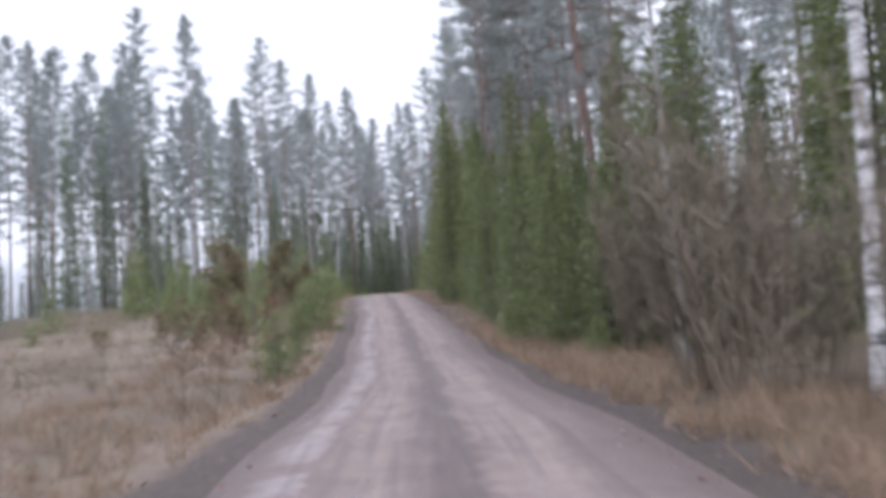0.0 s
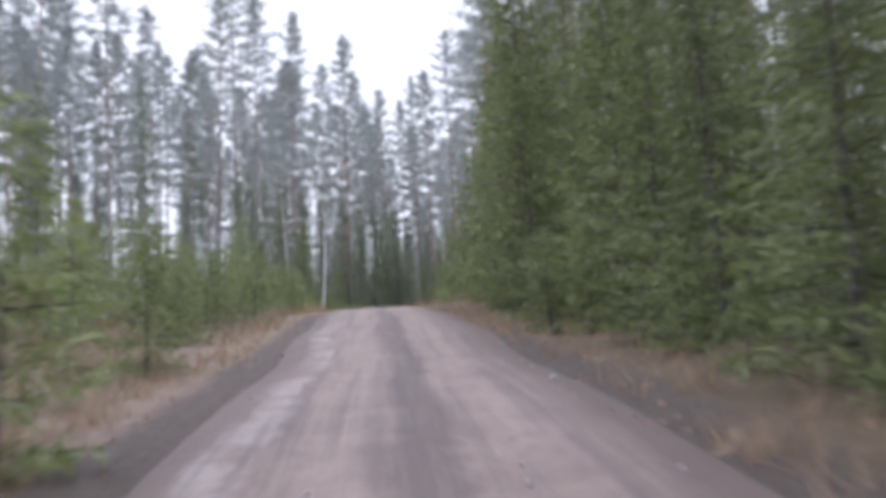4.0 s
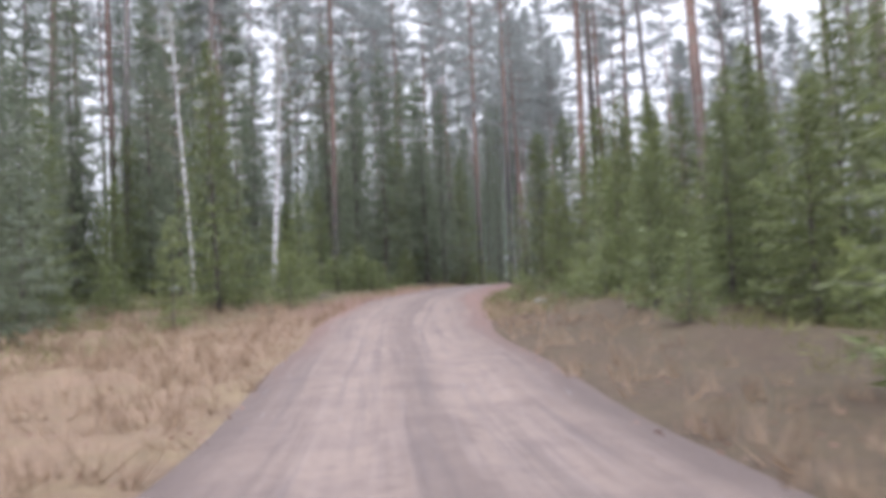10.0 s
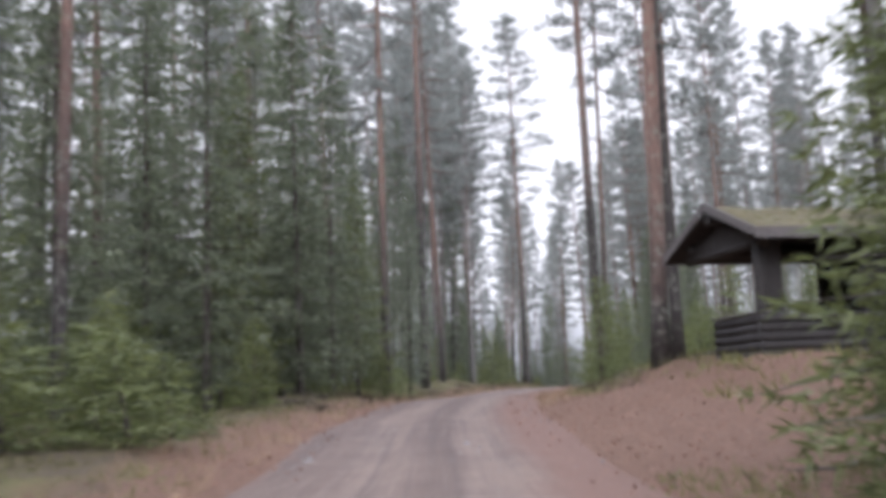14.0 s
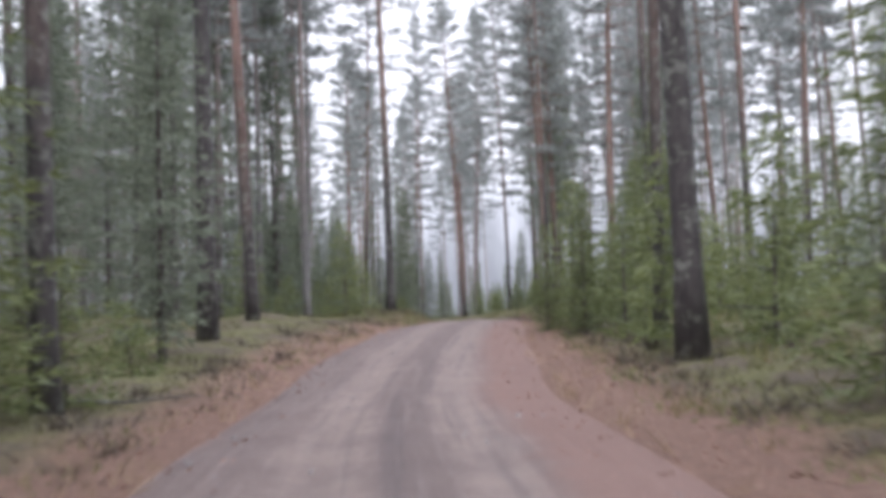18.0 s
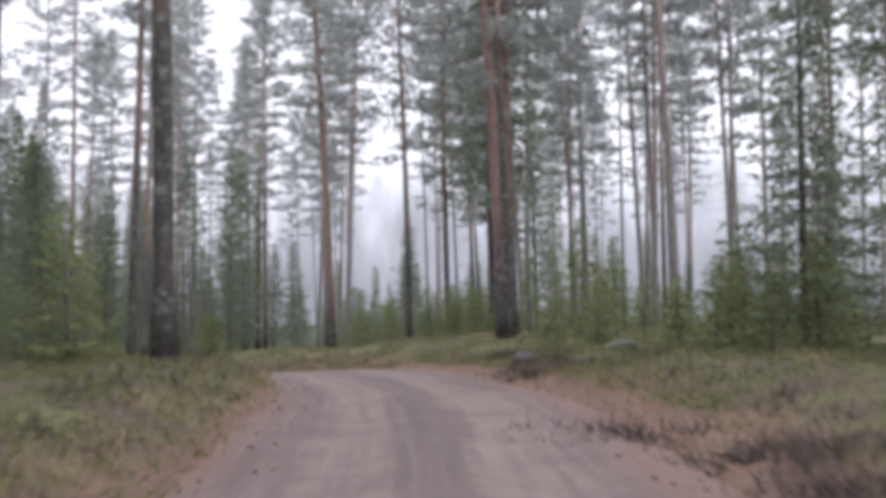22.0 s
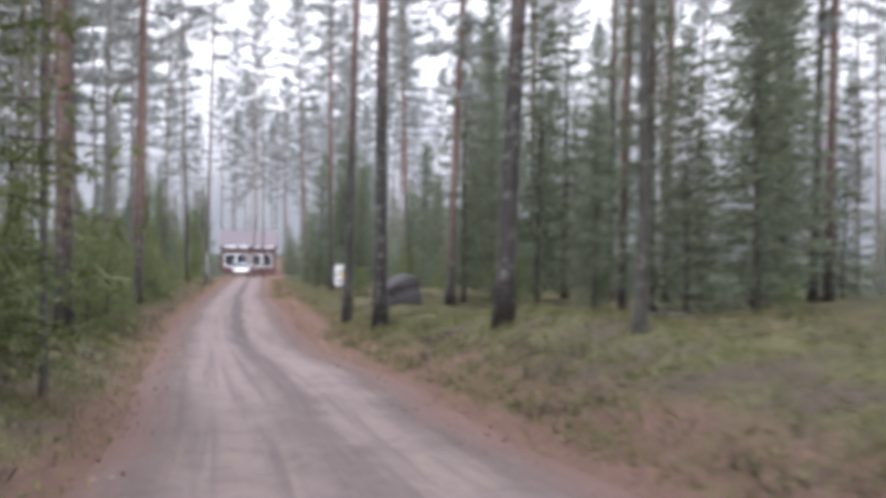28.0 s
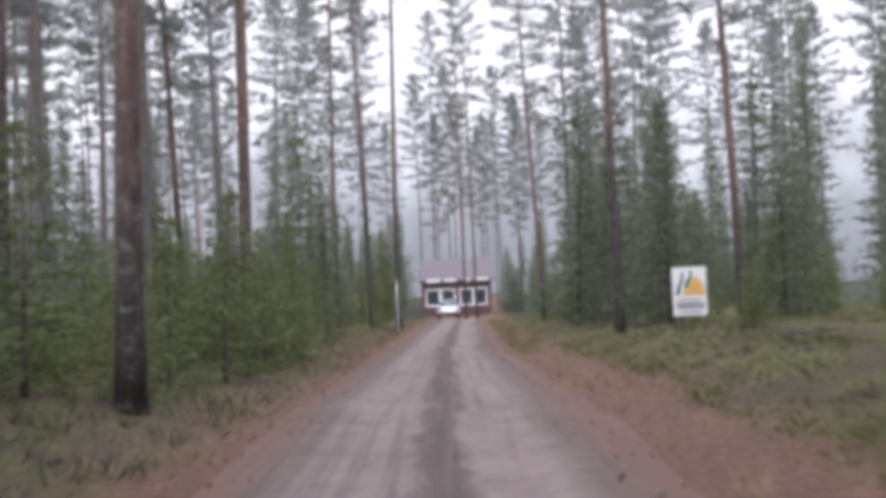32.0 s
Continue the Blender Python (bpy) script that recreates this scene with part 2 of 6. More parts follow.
def road_surface():
    """Packed gravel. The lateral place (metres from the middle) is in U, the length in V: wheel tracks, a damp strip and loose gravel."""
    m, n, l, b = mat("gravel_road", 0.85, 0.15)
    uv = coords(n, "UV")
    co = coords(n)
    u, v, _ = split(n, l, uv)
    wob = tex_noise(n, l, co, 0.35, 3)
    uu = calc(n, l, "ADD", u, calc(n, l, "MULTIPLY", calc(n, l, "SUBTRACT", wob, 0.5), 0.7))
    uu = calc(n, l, "ADD", uu, calc(n, l, "MULTIPLY", calc(n, l, "SUBTRACT", tex_noise(n, l, co, 2.6, 4, 0.7), 0.5), 0.55))
    grain = tex_noise(n, l, co, 38, 6, 0.8)
    patch = tex_noise(n, l, co, 1.1, 5, 0.65)
    mp = n.new("ShaderNodeMapping")
    mp.inputs["Scale"].default_value = (3.2, 0.12, 1)
    l.new(uv, mp.inputs["Vector"])
    streak = tex_noise(n, l, mp.outputs[0], 2.2, 4, 0.6)
    base = ramp(n, l, grain, (0.28, (0.0658, 0.0487, 0.0415)), (0.55, (0.121, 0.0895, 0.076)), (0.78, (0.194, 0.147, 0.125)))

    def band(centre, width, soft):
        d = calc(n, l, "ABSOLUTE", calc(n, l, "SUBTRACT", uu, centre))
        r = n.new("ShaderNodeMapRange")
        r.interpolation_type = "SMOOTHSTEP"
        r.inputs["From Min"].default_value, r.inputs["From Max"].default_value = width, width + soft
        r.inputs["To Min"].default_value, r.inputs["To Max"].default_value = 1, 0
        l.new(d, r.inputs["Value"])
        return r.outputs[0]

    tracks = calc(n, l, "ADD", band(-0.72, 0.22, 0.3), band(0.78, 0.26, 0.3), True)
    late = n.new("ShaderNodeMapRange")
    late.inputs["From Min"].default_value, late.inputs["From Max"].default_value = 240, 262
    late.inputs["To Min"].default_value, late.inputs["To Max"].default_value = 0.35, 1.0
    l.new(v, late.inputs["Value"])
    early = n.new("ShaderNodeMapRange")
    early.inputs["From Min"].default_value, early.inputs["From Max"].default_value = 60, 90
    early.inputs["To Min"].default_value, early.inputs["To Max"].default_value = 0.75, 0.0
    l.new(v, early.inputs["Value"])
    damp = calc(n, l, "MULTIPLY", calc(n, l, "MULTIPLY", band(0.12, 0.13, 0.22), calc(n, l, "MAXIMUM", late.outputs[0], early.outputs[0])), ramp(n, l, streak, (0.3, (0.35, 0.35, 0.35)), (0.55, (1, 1, 1))))
    c = mix(n, l, calc(n, l, "MULTIPLY", tracks, 0.5), base, (0.188, 0.143, 0.118))
    crust = calc(n, l, "MULTIPLY", calc(n, l, "MULTIPLY", band(-1.5, 0.2, 0.12), early.outputs[0]), ramp(n, l, patch, (0.42, (0, 0, 0)), (0.55, (1, 1, 1))))
    c = mix(n, l, crust, c, (0.235, 0.2, 0.182))
    sandy = n.new("ShaderNodeMapRange")
    sandy.interpolation_type = "SMOOTHSTEP"
    sandy.inputs["From Min"].default_value, sandy.inputs["From Max"].default_value = 38, 22
    l.new(calc(n, l, "ABSOLUTE", calc(n, l, "SUBTRACT", v, 104)), sandy.inputs["Value"])
    c = mix(n, l, calc(n, l, "MULTIPLY", sandy.outputs[0], 0.4), c, (0.179, 0.13, 0.0952))
    end = n.new("ShaderNodeMapRange")
    end.inputs["From Min"].default_value, end.inputs["From Max"].default_value = 222, 250
    l.new(v, end.inputs["Value"])
    c = mix(n, l, calc(n, l, "MULTIPLY", calc(n, l, "MULTIPLY", end.outputs[0], band(0.0, 1.1, 0.5)), calc(n, l, "ADD", 0.15, calc(n, l, "MULTIPLY", patch, 0.8))), c, (0.239, 0.187, 0.171))
    c = mix(n, l, calc(n, l, "MULTIPLY", damp, 0.8), c, (0.0458, 0.0357, 0.0316))
    c = mix(n, l, ramp(n, l, patch, (0.42, (0, 0, 0)), (0.7, (0.5, 0.5, 0.5))), c, (0.069, 0.051, 0.0468))
    c = mix(n, l, ramp(n, l, streak, (0.5, (0, 0, 0)), (0.72, (0.35, 0.35, 0.35))), c, (0.194, 0.149, 0.127))
    ruts = n.new("ShaderNodeMapping")
    ruts.inputs["Scale"].default_value = (4.2, 0.09, 1)
    l.new(uv, ruts.inputs["Vector"])
    rut = tex_noise(n, l, ruts.outputs[0], 1.3, 3, 0.5)
    coarse = tex_noise(n, l, co, 5.5, 4, 0.7)
    c = mix(n, l, ramp(n, l, coarse, (0.5, (0, 0, 0)), (0.68, (0.45, 0.45, 0.45))), c, (0.0815, 0.0594, 0.0502))
    c = mix(n, l, ramp(n, l, rut, (0.33, (0.4, 0.4, 0.4)), (0.5, (0, 0, 0))), c, (0.0534, 0.0433, 0.0415))
    lain = n.new("ShaderNodeMapRange")
    lain.interpolation_type = "SMOOTHSTEP"
    lain.inputs["From Min"].default_value, lain.inputs["From Max"].default_value = 40, 28
    lain.inputs["To Min"].default_value, lain.inputs["To Max"].default_value = 0.0, 0.55
    l.new(calc(n, l, "ABSOLUTE", calc(n, l, "SUBTRACT", v, 162)), lain.inputs["Value"])
    far = calc(n, l, "ABSOLUTE", calc(n, l, "ADD", uu, lain.outputs[0]))
    rim = n.new("ShaderNodeMapRange")
    rim.inputs["From Min"].default_value, rim.inputs["From Max"].default_value = 1.5, 2.0
    l.new(far, rim.inputs["Value"])
    lit = ramp(n, l, grain, (0.3, (0.082, 0.049, 0.038)), (0.7, (0.176, 0.101, 0.076)))
    begin = n.new("ShaderNodeMapRange")
    begin.inputs["From Min"].default_value, begin.inputs["From Max"].default_value = 104, 122
    l.new(v, begin.inputs["Value"])
    lit = mix(n, l, begin.outputs[0], ramp(n, l, grain, (0.3, (0.0471, 0.0345, 0.0286)), (0.7, (0.1, 0.0737, 0.0608))), lit)
    c = mix(n, l, calc(n, l, "MULTIPLY", rim.outputs[0], 0.75), c, lit)
    l.new(c, b.inputs["Base Color"])
    h = calc(n, l, "ADD", calc(n, l, "MULTIPLY", grain, 0.5), calc(n, l, "MULTIPLY", rut, 1.2))
    bump(n, l, b, h, 0.6, 0.03)
    return m


def forest_floor():
    """U: metres from the road's middle, V: metres along. Litter beside the road, straw in the clearings, moss and heath in the wood."""
    m, n, l, b = mat("forest_floor", 0.95, 0.15)
    uv, co = coords(n, "UV"), coords(n)
    u, v, _ = split(n, l, uv)
    fine = tex_noise(n, l, co, 9, 7, 0.75)
    mid = tex_noise(n, l, co, 0.9, 5, 0.65)
    big = tex_noise(n, l, co, 0.16, 3)
    litter = ramp(n, l, fine, (0.3, (0.07, 0.043, 0.032)), (0.7, (0.19, 0.114, 0.08)))
    moss = ramp(n, l, fine, (0.3, (0.0503, 0.0503, 0.0228)), (0.7, (0.147, 0.134, 0.057)))
    brown = ramp(n, l, fine, (0.3, (0.0469, 0.0369, 0.0255)), (0.7, (0.114, 0.0871, 0.0603)))
    straw = ramp(n, l, fine, (0.3, (0.11, 0.075, 0.05)), (0.7, (0.26, 0.168, 0.102)))
    stubble = ramp(n, l, fine, (0.3, (0.085, 0.063, 0.049)), (0.7, (0.2, 0.143, 0.108)))
    wood = mix(n, l, ramp(n, l, mid, (0.42, (0, 0, 0)), (0.58, (1, 1, 1))), moss, brown)
    au = calc(n, l, "ADD", calc(n, l, "ABSOLUTE", u), calc(n, l, "MULTIPLY", calc(n, l, "SUBTRACT", mid, 0.5), 2.6))

    def step(x, a, c0):
        r = n.new("ShaderNodeMapRange")
        r.interpolation_type = "SMOOTHSTEP"
        r.inputs["From Min"].default_value, r.inputs["From Max"].default_value = a, c0
        l.new(x, r.inputs["Value"])
        return r.outputs[0]

    # the open ground on the left of the first half, and the dry verge on the right of it
    vv = calc(n, l, "ADD", v, calc(n, l, "MULTIPLY", calc(n, l, "SUBTRACT", big, 0.5), 14))
    straw = mix(n, l, step(vv, 72, 88), stubble, straw)
    first = calc(n, l, "SUBTRACT", 1.0, step(vv, 116, 128))
    left = calc(n, l, "SUBTRACT", 1.0, step(calc(n, l, "ADD", u, calc(n, l, "MULTIPLY", mid, 2)), -1.5, 0.5))
    strawy = calc(n, l, "MULTIPLY", first, calc(n, l, "MAXIMUM", calc(n, l, "MULTIPLY", left, calc(n, l, "SUBTRACT", 1.0, step(calc(n, l, "ABSOLUTE", u), 20, 30))), calc(n, l, "SUBTRACT", 0.4, step(au, 2.8, 4.6))), True)
    c = mix(n, l, calc(n, l, "MULTIPLY", strawy, calc(n, l, "ADD", 0.35, calc(n, l, "MULTIPLY", mid, 0.8)), True), wood, straw)
    verge = calc(n, l, "MULTIPLY", calc(n, l, "MULTIPLY", first, calc(n, l, "SUBTRACT", 1.0, left)), calc(n, l, "SUBTRACT", 0.85, step(au, 6, 10)), True)
    c = mix(n, l, verge, c, ramp(n, l, fine, (0.3, (0.0402, 0.0281, 0.0188)), (0.7, (0.0972, 0.0677, 0.0415))))
    shoulder = calc(n, l, "MULTIPLY", calc(n, l, "SUBTRACT", 1.0, step(vv, 72, 90)), calc(n, l, "SUBTRACT", 1.0, step(calc(n, l, "ADD", calc(n, l, "ABSOLUTE", u), calc(n, l, "MULTIPLY", calc(n, l, "SUBTRACT", mid, 0.5), 0.8)), 2.5, 3.0)))
    c = mix(n, l, calc(n, l, "MULTIPLY", shoulder, 0.85), c, ramp(n, l, fine, (0.3, (0.0335, 0.0261, 0.0221)), (0.7, (0.0771, 0.0603, 0.0503))))
    # dark bilberry and moss deeper in the wood
    deep = step(calc(n, l, "ADD", au, calc(n, l, "MULTIPLY", calc(n, l, "SUBTRACT", big, 0.5), 34)), 16, 30)
    c = mix(n, l, calc(n, l, "MAXIMUM", deep, step(vv, 318, 338)), c, ramp(n, l, fine, (0.3, (0.0235, 0.0268, 0.0174)), (0.7, (0.057, 0.0616, 0.0369))))
    late = step(vv, 112, 126)
    side = calc(n, l, "ADD", au, calc(n, l, "MULTIPLY", calc(n, l, "MULTIPLY", left, step(v, 240, 252)), 0.9))
    edge = calc(n, l, "MULTIPLY", calc(n, l, "SUBTRACT", 1.0, step(side, 2.9, 4.1)), late)
    wide = calc(n, l, "MULTIPLY", calc(n, l, "MULTIPLY", step(v, 254, 262), calc(n, l, "SUBTRACT", 1.0, step(v, 280, 292))), calc(n, l, "MULTIPLY", step(u, 0.5, 1.5), calc(n, l, "SUBTRACT", 1.0, step(au, 2.9, 4.0))))
    bend = calc(n, l, "MULTIPLY", calc(n, l, "MULTIPLY", step(v, 156, 164), calc(n, l, "SUBTRACT", 1.0, step(v, 216, 226))), calc(n, l, "MULTIPLY", step(u, 0.5, 1.5), calc(n, l, "SUBTRACT", 1.0, step(au, 3.2, 4.3))))
    edge = calc(n, l, "MAXIMUM", edge, calc(n, l, "MAXIMUM", wide, bend))
    # heath reaches the road on the inside of the bend
    inner = calc(n, l, "MULTIPLY", calc(n, l, "MULTIPLY", step(v, 195, 203), calc(n, l, "SUBTRACT", 1.0, step(v, 256, 266))), calc(n, l, "SUBTRACT", 1.0, step(u, -2.9, -2.3)))
    edge = calc(n, l, "MULTIPLY", edge, calc(n, l, "SUBTRACT", 1.0, inner))
    # swept, leaf-covered ground in front of the shelter
    shed = calc(n, l, "MULTIPLY", calc(n, l, "MULTIPLY", step(v, 120, 128), calc(n, l, "SUBTRACT", 1.0, step(v, 152, 157))), calc(n, l, "MULTIPLY", step(u, 0.5, 2), calc(n, l, "SUBTRACT", 1.0, step(u, 12, 16))))
    edge = calc(n, l, "MAXIMUM", edge, shed)
    c = mix(n, l, edge, c, litter)
    l.new(c, b.inputs["Base Color"])
    bump(n, l, b, calc(n, l, "ADD", fine, mid), 0.8, 0.08)
    return m


def painted_fog():
    """Glowing painted distance: grey fog that thins upwards, with faint woods in it."""
    m = bpy.data.materials.new("painted_fog_distance")
    m.use_nodes = True
    n, l = m.node_tree.nodes, m.node_tree.links
    n.clear()
    co = coords(n)
    x, y, z = split(n, l, co)
    mp = n.new("ShaderNodeMapping")
    mp.inputs["Scale"].default_value = (1, 1, 0.4)
    l.new(co, mp.inputs["Vector"])
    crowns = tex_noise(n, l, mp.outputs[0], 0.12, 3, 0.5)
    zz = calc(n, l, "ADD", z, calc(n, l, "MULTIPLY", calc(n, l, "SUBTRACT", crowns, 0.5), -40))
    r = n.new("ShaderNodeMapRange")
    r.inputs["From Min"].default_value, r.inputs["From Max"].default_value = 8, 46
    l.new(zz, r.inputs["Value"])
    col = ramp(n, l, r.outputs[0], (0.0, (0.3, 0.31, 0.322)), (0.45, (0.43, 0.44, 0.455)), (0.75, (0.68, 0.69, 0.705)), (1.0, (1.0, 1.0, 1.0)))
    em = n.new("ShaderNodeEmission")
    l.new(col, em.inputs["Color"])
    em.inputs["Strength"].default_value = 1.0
    out = n.new("ShaderNodeOutputMaterial")
    l.new(em.outputs[0], out.inputs["Surface"])
    return m


M_ROAD, M_FLOOR, M_FOG = road_surface(), forest_floor(), painted_fog()

# ---- the lie of the land ----
ROAD_Y = [-70, -30, 0, 17.7, 32.1, 53.5, 67.7, 79.7, 91.8, 104.1, 117.5, 129.2, 145, 157.7, 170.2, 182.5, 193.6, 200.5, 207.2, 214.0, 220.9, 228.1, 235.4, 242.7, 249.7, 260.2, 290, 338, 420]
ROAD_X = [1.6, 0.9, 0.15, -0.45, -1.18, -2.69, -3.81, -4.93, -6.36, -7.27, -8.15, -7.9, -5.85, -3.47, -0.52, 3.47, 7.6, 10.6, 13.0, 14.75, 16.3, 16.3, 15.2, 13.5, 11.79, 8.91, 2.7, -6.2, -20]
ROAD_Z = [-2.2, -1.2, 0, 0.81, 1.61, 3.86, 5.31, 6.45, 7.33, 7.68, 8.38, 9.02, 9.66, 9.92, 9.92, 10.12, 10.25, 10.18, 10.05, 9.8, 9.48, 9.04, 8.52, 8.04, 7.72, 7.36, 6.75, 5.9, 5.7]
YS = np.arange(-70, 420.01, 0.5)
KER = np.exp(-0.5 * (np.arange(-12, 13) / 4.5) ** 2)
KER /= KER.sum()


def smooth(v):
    return np.convolve(np.pad(v, 12, mode="edge"), KER, "valid")


CX = smooth(np.interp(YS, ROAD_Y, ROAD_X))
CZ = smooth(np.interp(YS, ROAD_Y, ROAD_Z))
CZ_FAR = np.convolve(np.pad(CZ, 60, mode="edge"), np.ones(121) / 121, "valid")
COS = 1 / np.sqrt(1 + np.gradient(CX, YS) ** 2)
BANK_Y = [-70, 60, 90, 120, 133, 142, 153, 166, 195, 208, 217, 228, 240, 262, 285, 330, 420]
BANK_R = [0.1, 0.1, 0.15, 0.2, 0.55, 0.9, 0.9, 0.35, 0.45, 0.42, 0.6, 1.0, 1.1, 0.88, 0.5, 0.15, 0.1]
BANK_W = [3.6, 3.6, 3.6, 4.5, 5.5, 5.5, 5.5, 5.0, 3.6, 3.6, 3.6, 3.6, 3.6, 3.6, 3.6, 3.6, 3.6]
BANK_L = [-0.2, -0.12, 0.05, 0.1, 0.15, 0.2, 0.25, 0.25, 0.4, 0.54, 0.62, 0.62, 0.58, 0.5, 0.25, 0.15, 0.1]


def hump(x, y):
    return (0.16 * np.sin(0.9 * x + 0.5 * y) * np.sin(0.63 * y - 0.4 * x + 1.3) + 0.28 * np.sin(0.21 * x + 2.0) * np.sin(0.17 * y + 0.6)
            + 0.07 * np.sin(2.3 * x - 1.1 * y) * np.sin(1.9 * y + 0.8 * x))


def lateral(x, y):
    return (x - np.interp(y, YS, CX)) * np.interp(y, YS, COS)


def ground_z(x, y):
    x, y = np.asarray(x, float), np.asarray(y, float)
    d = lateral(x, y)
    a = np.abs(d)
    bank = np.where(d > 0, np.interp(y, BANK_Y, BANK_R), np.interp(y, BANK_Y, BANK_L))
    s = np.clip((a - 2.0) / np.where(d > 0, np.interp(y, BANK_Y, BANK_W), np.interp(y, [195, 208, 228, 242], [2.8, 1.5, 1.5, 2.8])), 0, 1)
    s = s * s * (3 - 2 * s)
    rough = np.clip((a - 2.2) / 3.0, 0, 1) * hump(x, y)
    far = np.clip((a - 25) / 60, 0, 1)
    base = np.interp(y, YS, CZ) * (1 - far) + np.interp(y, YS, CZ_FAR) * far
    return base + bank * s + rough - 0.03


def at_road(y, d):
    """The place d metres right of the road's middle (left where negative)."""
    x = float(np.interp(y, YS, CX)) + d / float(np.interp(y, YS, COS))
    return x, y, float(ground_z(x, y))


# ---- making meshes ----
def mesh_of(name, verts, faces, material, smooth_faces=True):
    me = bpy.data.meshes.new(name)
    me.from_pydata([tuple(v) for v in verts], [], [tuple(f) for f in faces])
    if smooth_faces:
        me.polygons.foreach_set("use_smooth", [True] * len(me.polygons))
    me.materials.append(material)
    me.update()
    return me


def tri_mesh(name, tris, material):
    """A mesh of loose triangles from an array of shape (n, 3, 3)."""
    n = len(tris)
    me = bpy.data.meshes.new(name)
    me.vertices.add(3 * n)
    me.vertices.foreach_set("co", np.ascontiguousarray(tris, dtype=np.float32).ravel())
    me.loops.add(3 * n)
    me.loops.foreach_set("vertex_index", np.arange(3 * n, dtype=np.int32))
    me.polygons.add(n)
    me.polygons.foreach_set("loop_start", np.arange(0, 3 * n, 3, dtype=np.int32))
    me.materials.append(material)
    me.update(calc_edges=True)
    return me


def part_of(name, me, parent, label=""):
    ob = new(name, me)
    ob.parent = parent
    return tagged(ob, label)


def part(name, bm, material, parent, label=""):
    me = bpy.data.meshes.new(name)
    bm.to_mesh(me)
    bm.free()
    me.materials.append(material)
    return part_of(name, me, parent, label)


def box_bm(x0, x1, y0, y1, z0, z1, bevel=0.0):
    bm = bmesh.new()
    bmesh.ops.create_cube(bm, size=1, matrix=Matrix.Translation(((x0 + x1) / 2, (y0 + y1) / 2, (z0 + z1) / 2)) @ Matrix.Diagonal((x1 - x0, y1 - y0, z1 - z0, 1)))
    if bevel:
        bmesh.ops.bevel(bm, geom=bm.edges[:], offset=bevel, segments=2, affect="EDGES", profile=0.6)
    return bm


def tube(points, radii, sides=8, cap=True):
    """Vertices and faces of a round bar along points."""
    pts = [Vector(p) for p in points]
    verts, faces = [], []
    for i, (p, r) in enumerate(zip(pts, radii)):
        t = (pts[min(i + 1, len(pts) - 1)] - pts[max(i - 1, 0)]).normalized()
        u = t.cross(Vector((0.13, 0.97, 0.2))).normalized()
        w = t.cross(u)
        for k in range(sides):
            a = 2 * math.pi * k / sides
            verts.append(p + (u * math.cos(a) + w * math.sin(a)) * r)
    for i in range(len(pts) - 1):
        for k in range(sides):
            j = (k + 1) % sides
            faces.append((i * sides + k, i * sides + j, (i + 1) * sides + j, (i + 1) * sides + k))
    if cap:
        faces.append(tuple(range(sides))[::-1])
        faces.append(tuple((len(pts) - 1) * sides + k for k in range(sides)))
    return verts, faces


def tubes(name, many, material):
    verts, faces = [], []
    for pts, rad, sides in many:
        v, f = tube(pts, rad, sides, False)
        faces += [tuple(i + len(verts) for i in q) for q in f]
        verts += v
    return mesh_of(name, verts, faces, material)


def unit(v):
    return v / np.maximum(np.linalg.norm(v, axis=-1, keepdims=True), 1e-9)


def blades(rng, roots, dirs, length, width, spread):
    """Slim triangles from roots, along dirs strewn by spread; lengths and widths vary."""
    n = len(roots)
    d = unit(dirs + rng.normal(0, spread, (n, 3)))
    side = unit(np.cross(d, rng.normal(0, 1, (n, 3))))
    ln = (length * rng.uniform(0.6, 1.25, n))[:, None]
    wd = (width * rng.uniform(0.7, 1.3, n))[:, None]
    return np.stack([roots - side * wd / 2, roots + side * wd / 2, roots + d * ln], axis=1)


# ---- trees ----
def trunk_mesh(rng, h, r, material, bend=0.15, sides=10, taper=0.75, flare=1.35):
    k = 14 if h > 5 else 8
    ph = rng.uniform(0, 6.28, 2)
    pts, rad = [], []
    for i in range(k):
        f = (i / (k - 1)) ** 1.25
        z = f * h - (0.35 if i == 0 else 0)
        pts.append((bend * math.sin(2.6 * f + ph[0]) - bend * math.sin(ph[0]), bend * math.sin(2.1 * f + ph[1]) - bend * math.sin(ph[1]), z))
        rad.append(r * max(0.03, (1 - f) ** taper) * (1 + (flare - 1) * math.exp(-max(z, 0) / 0.3)))
    v, f = tube(pts, rad, sides)
    axis = np.array(pts)
    return mesh_of("trunk", v, f, material), axis


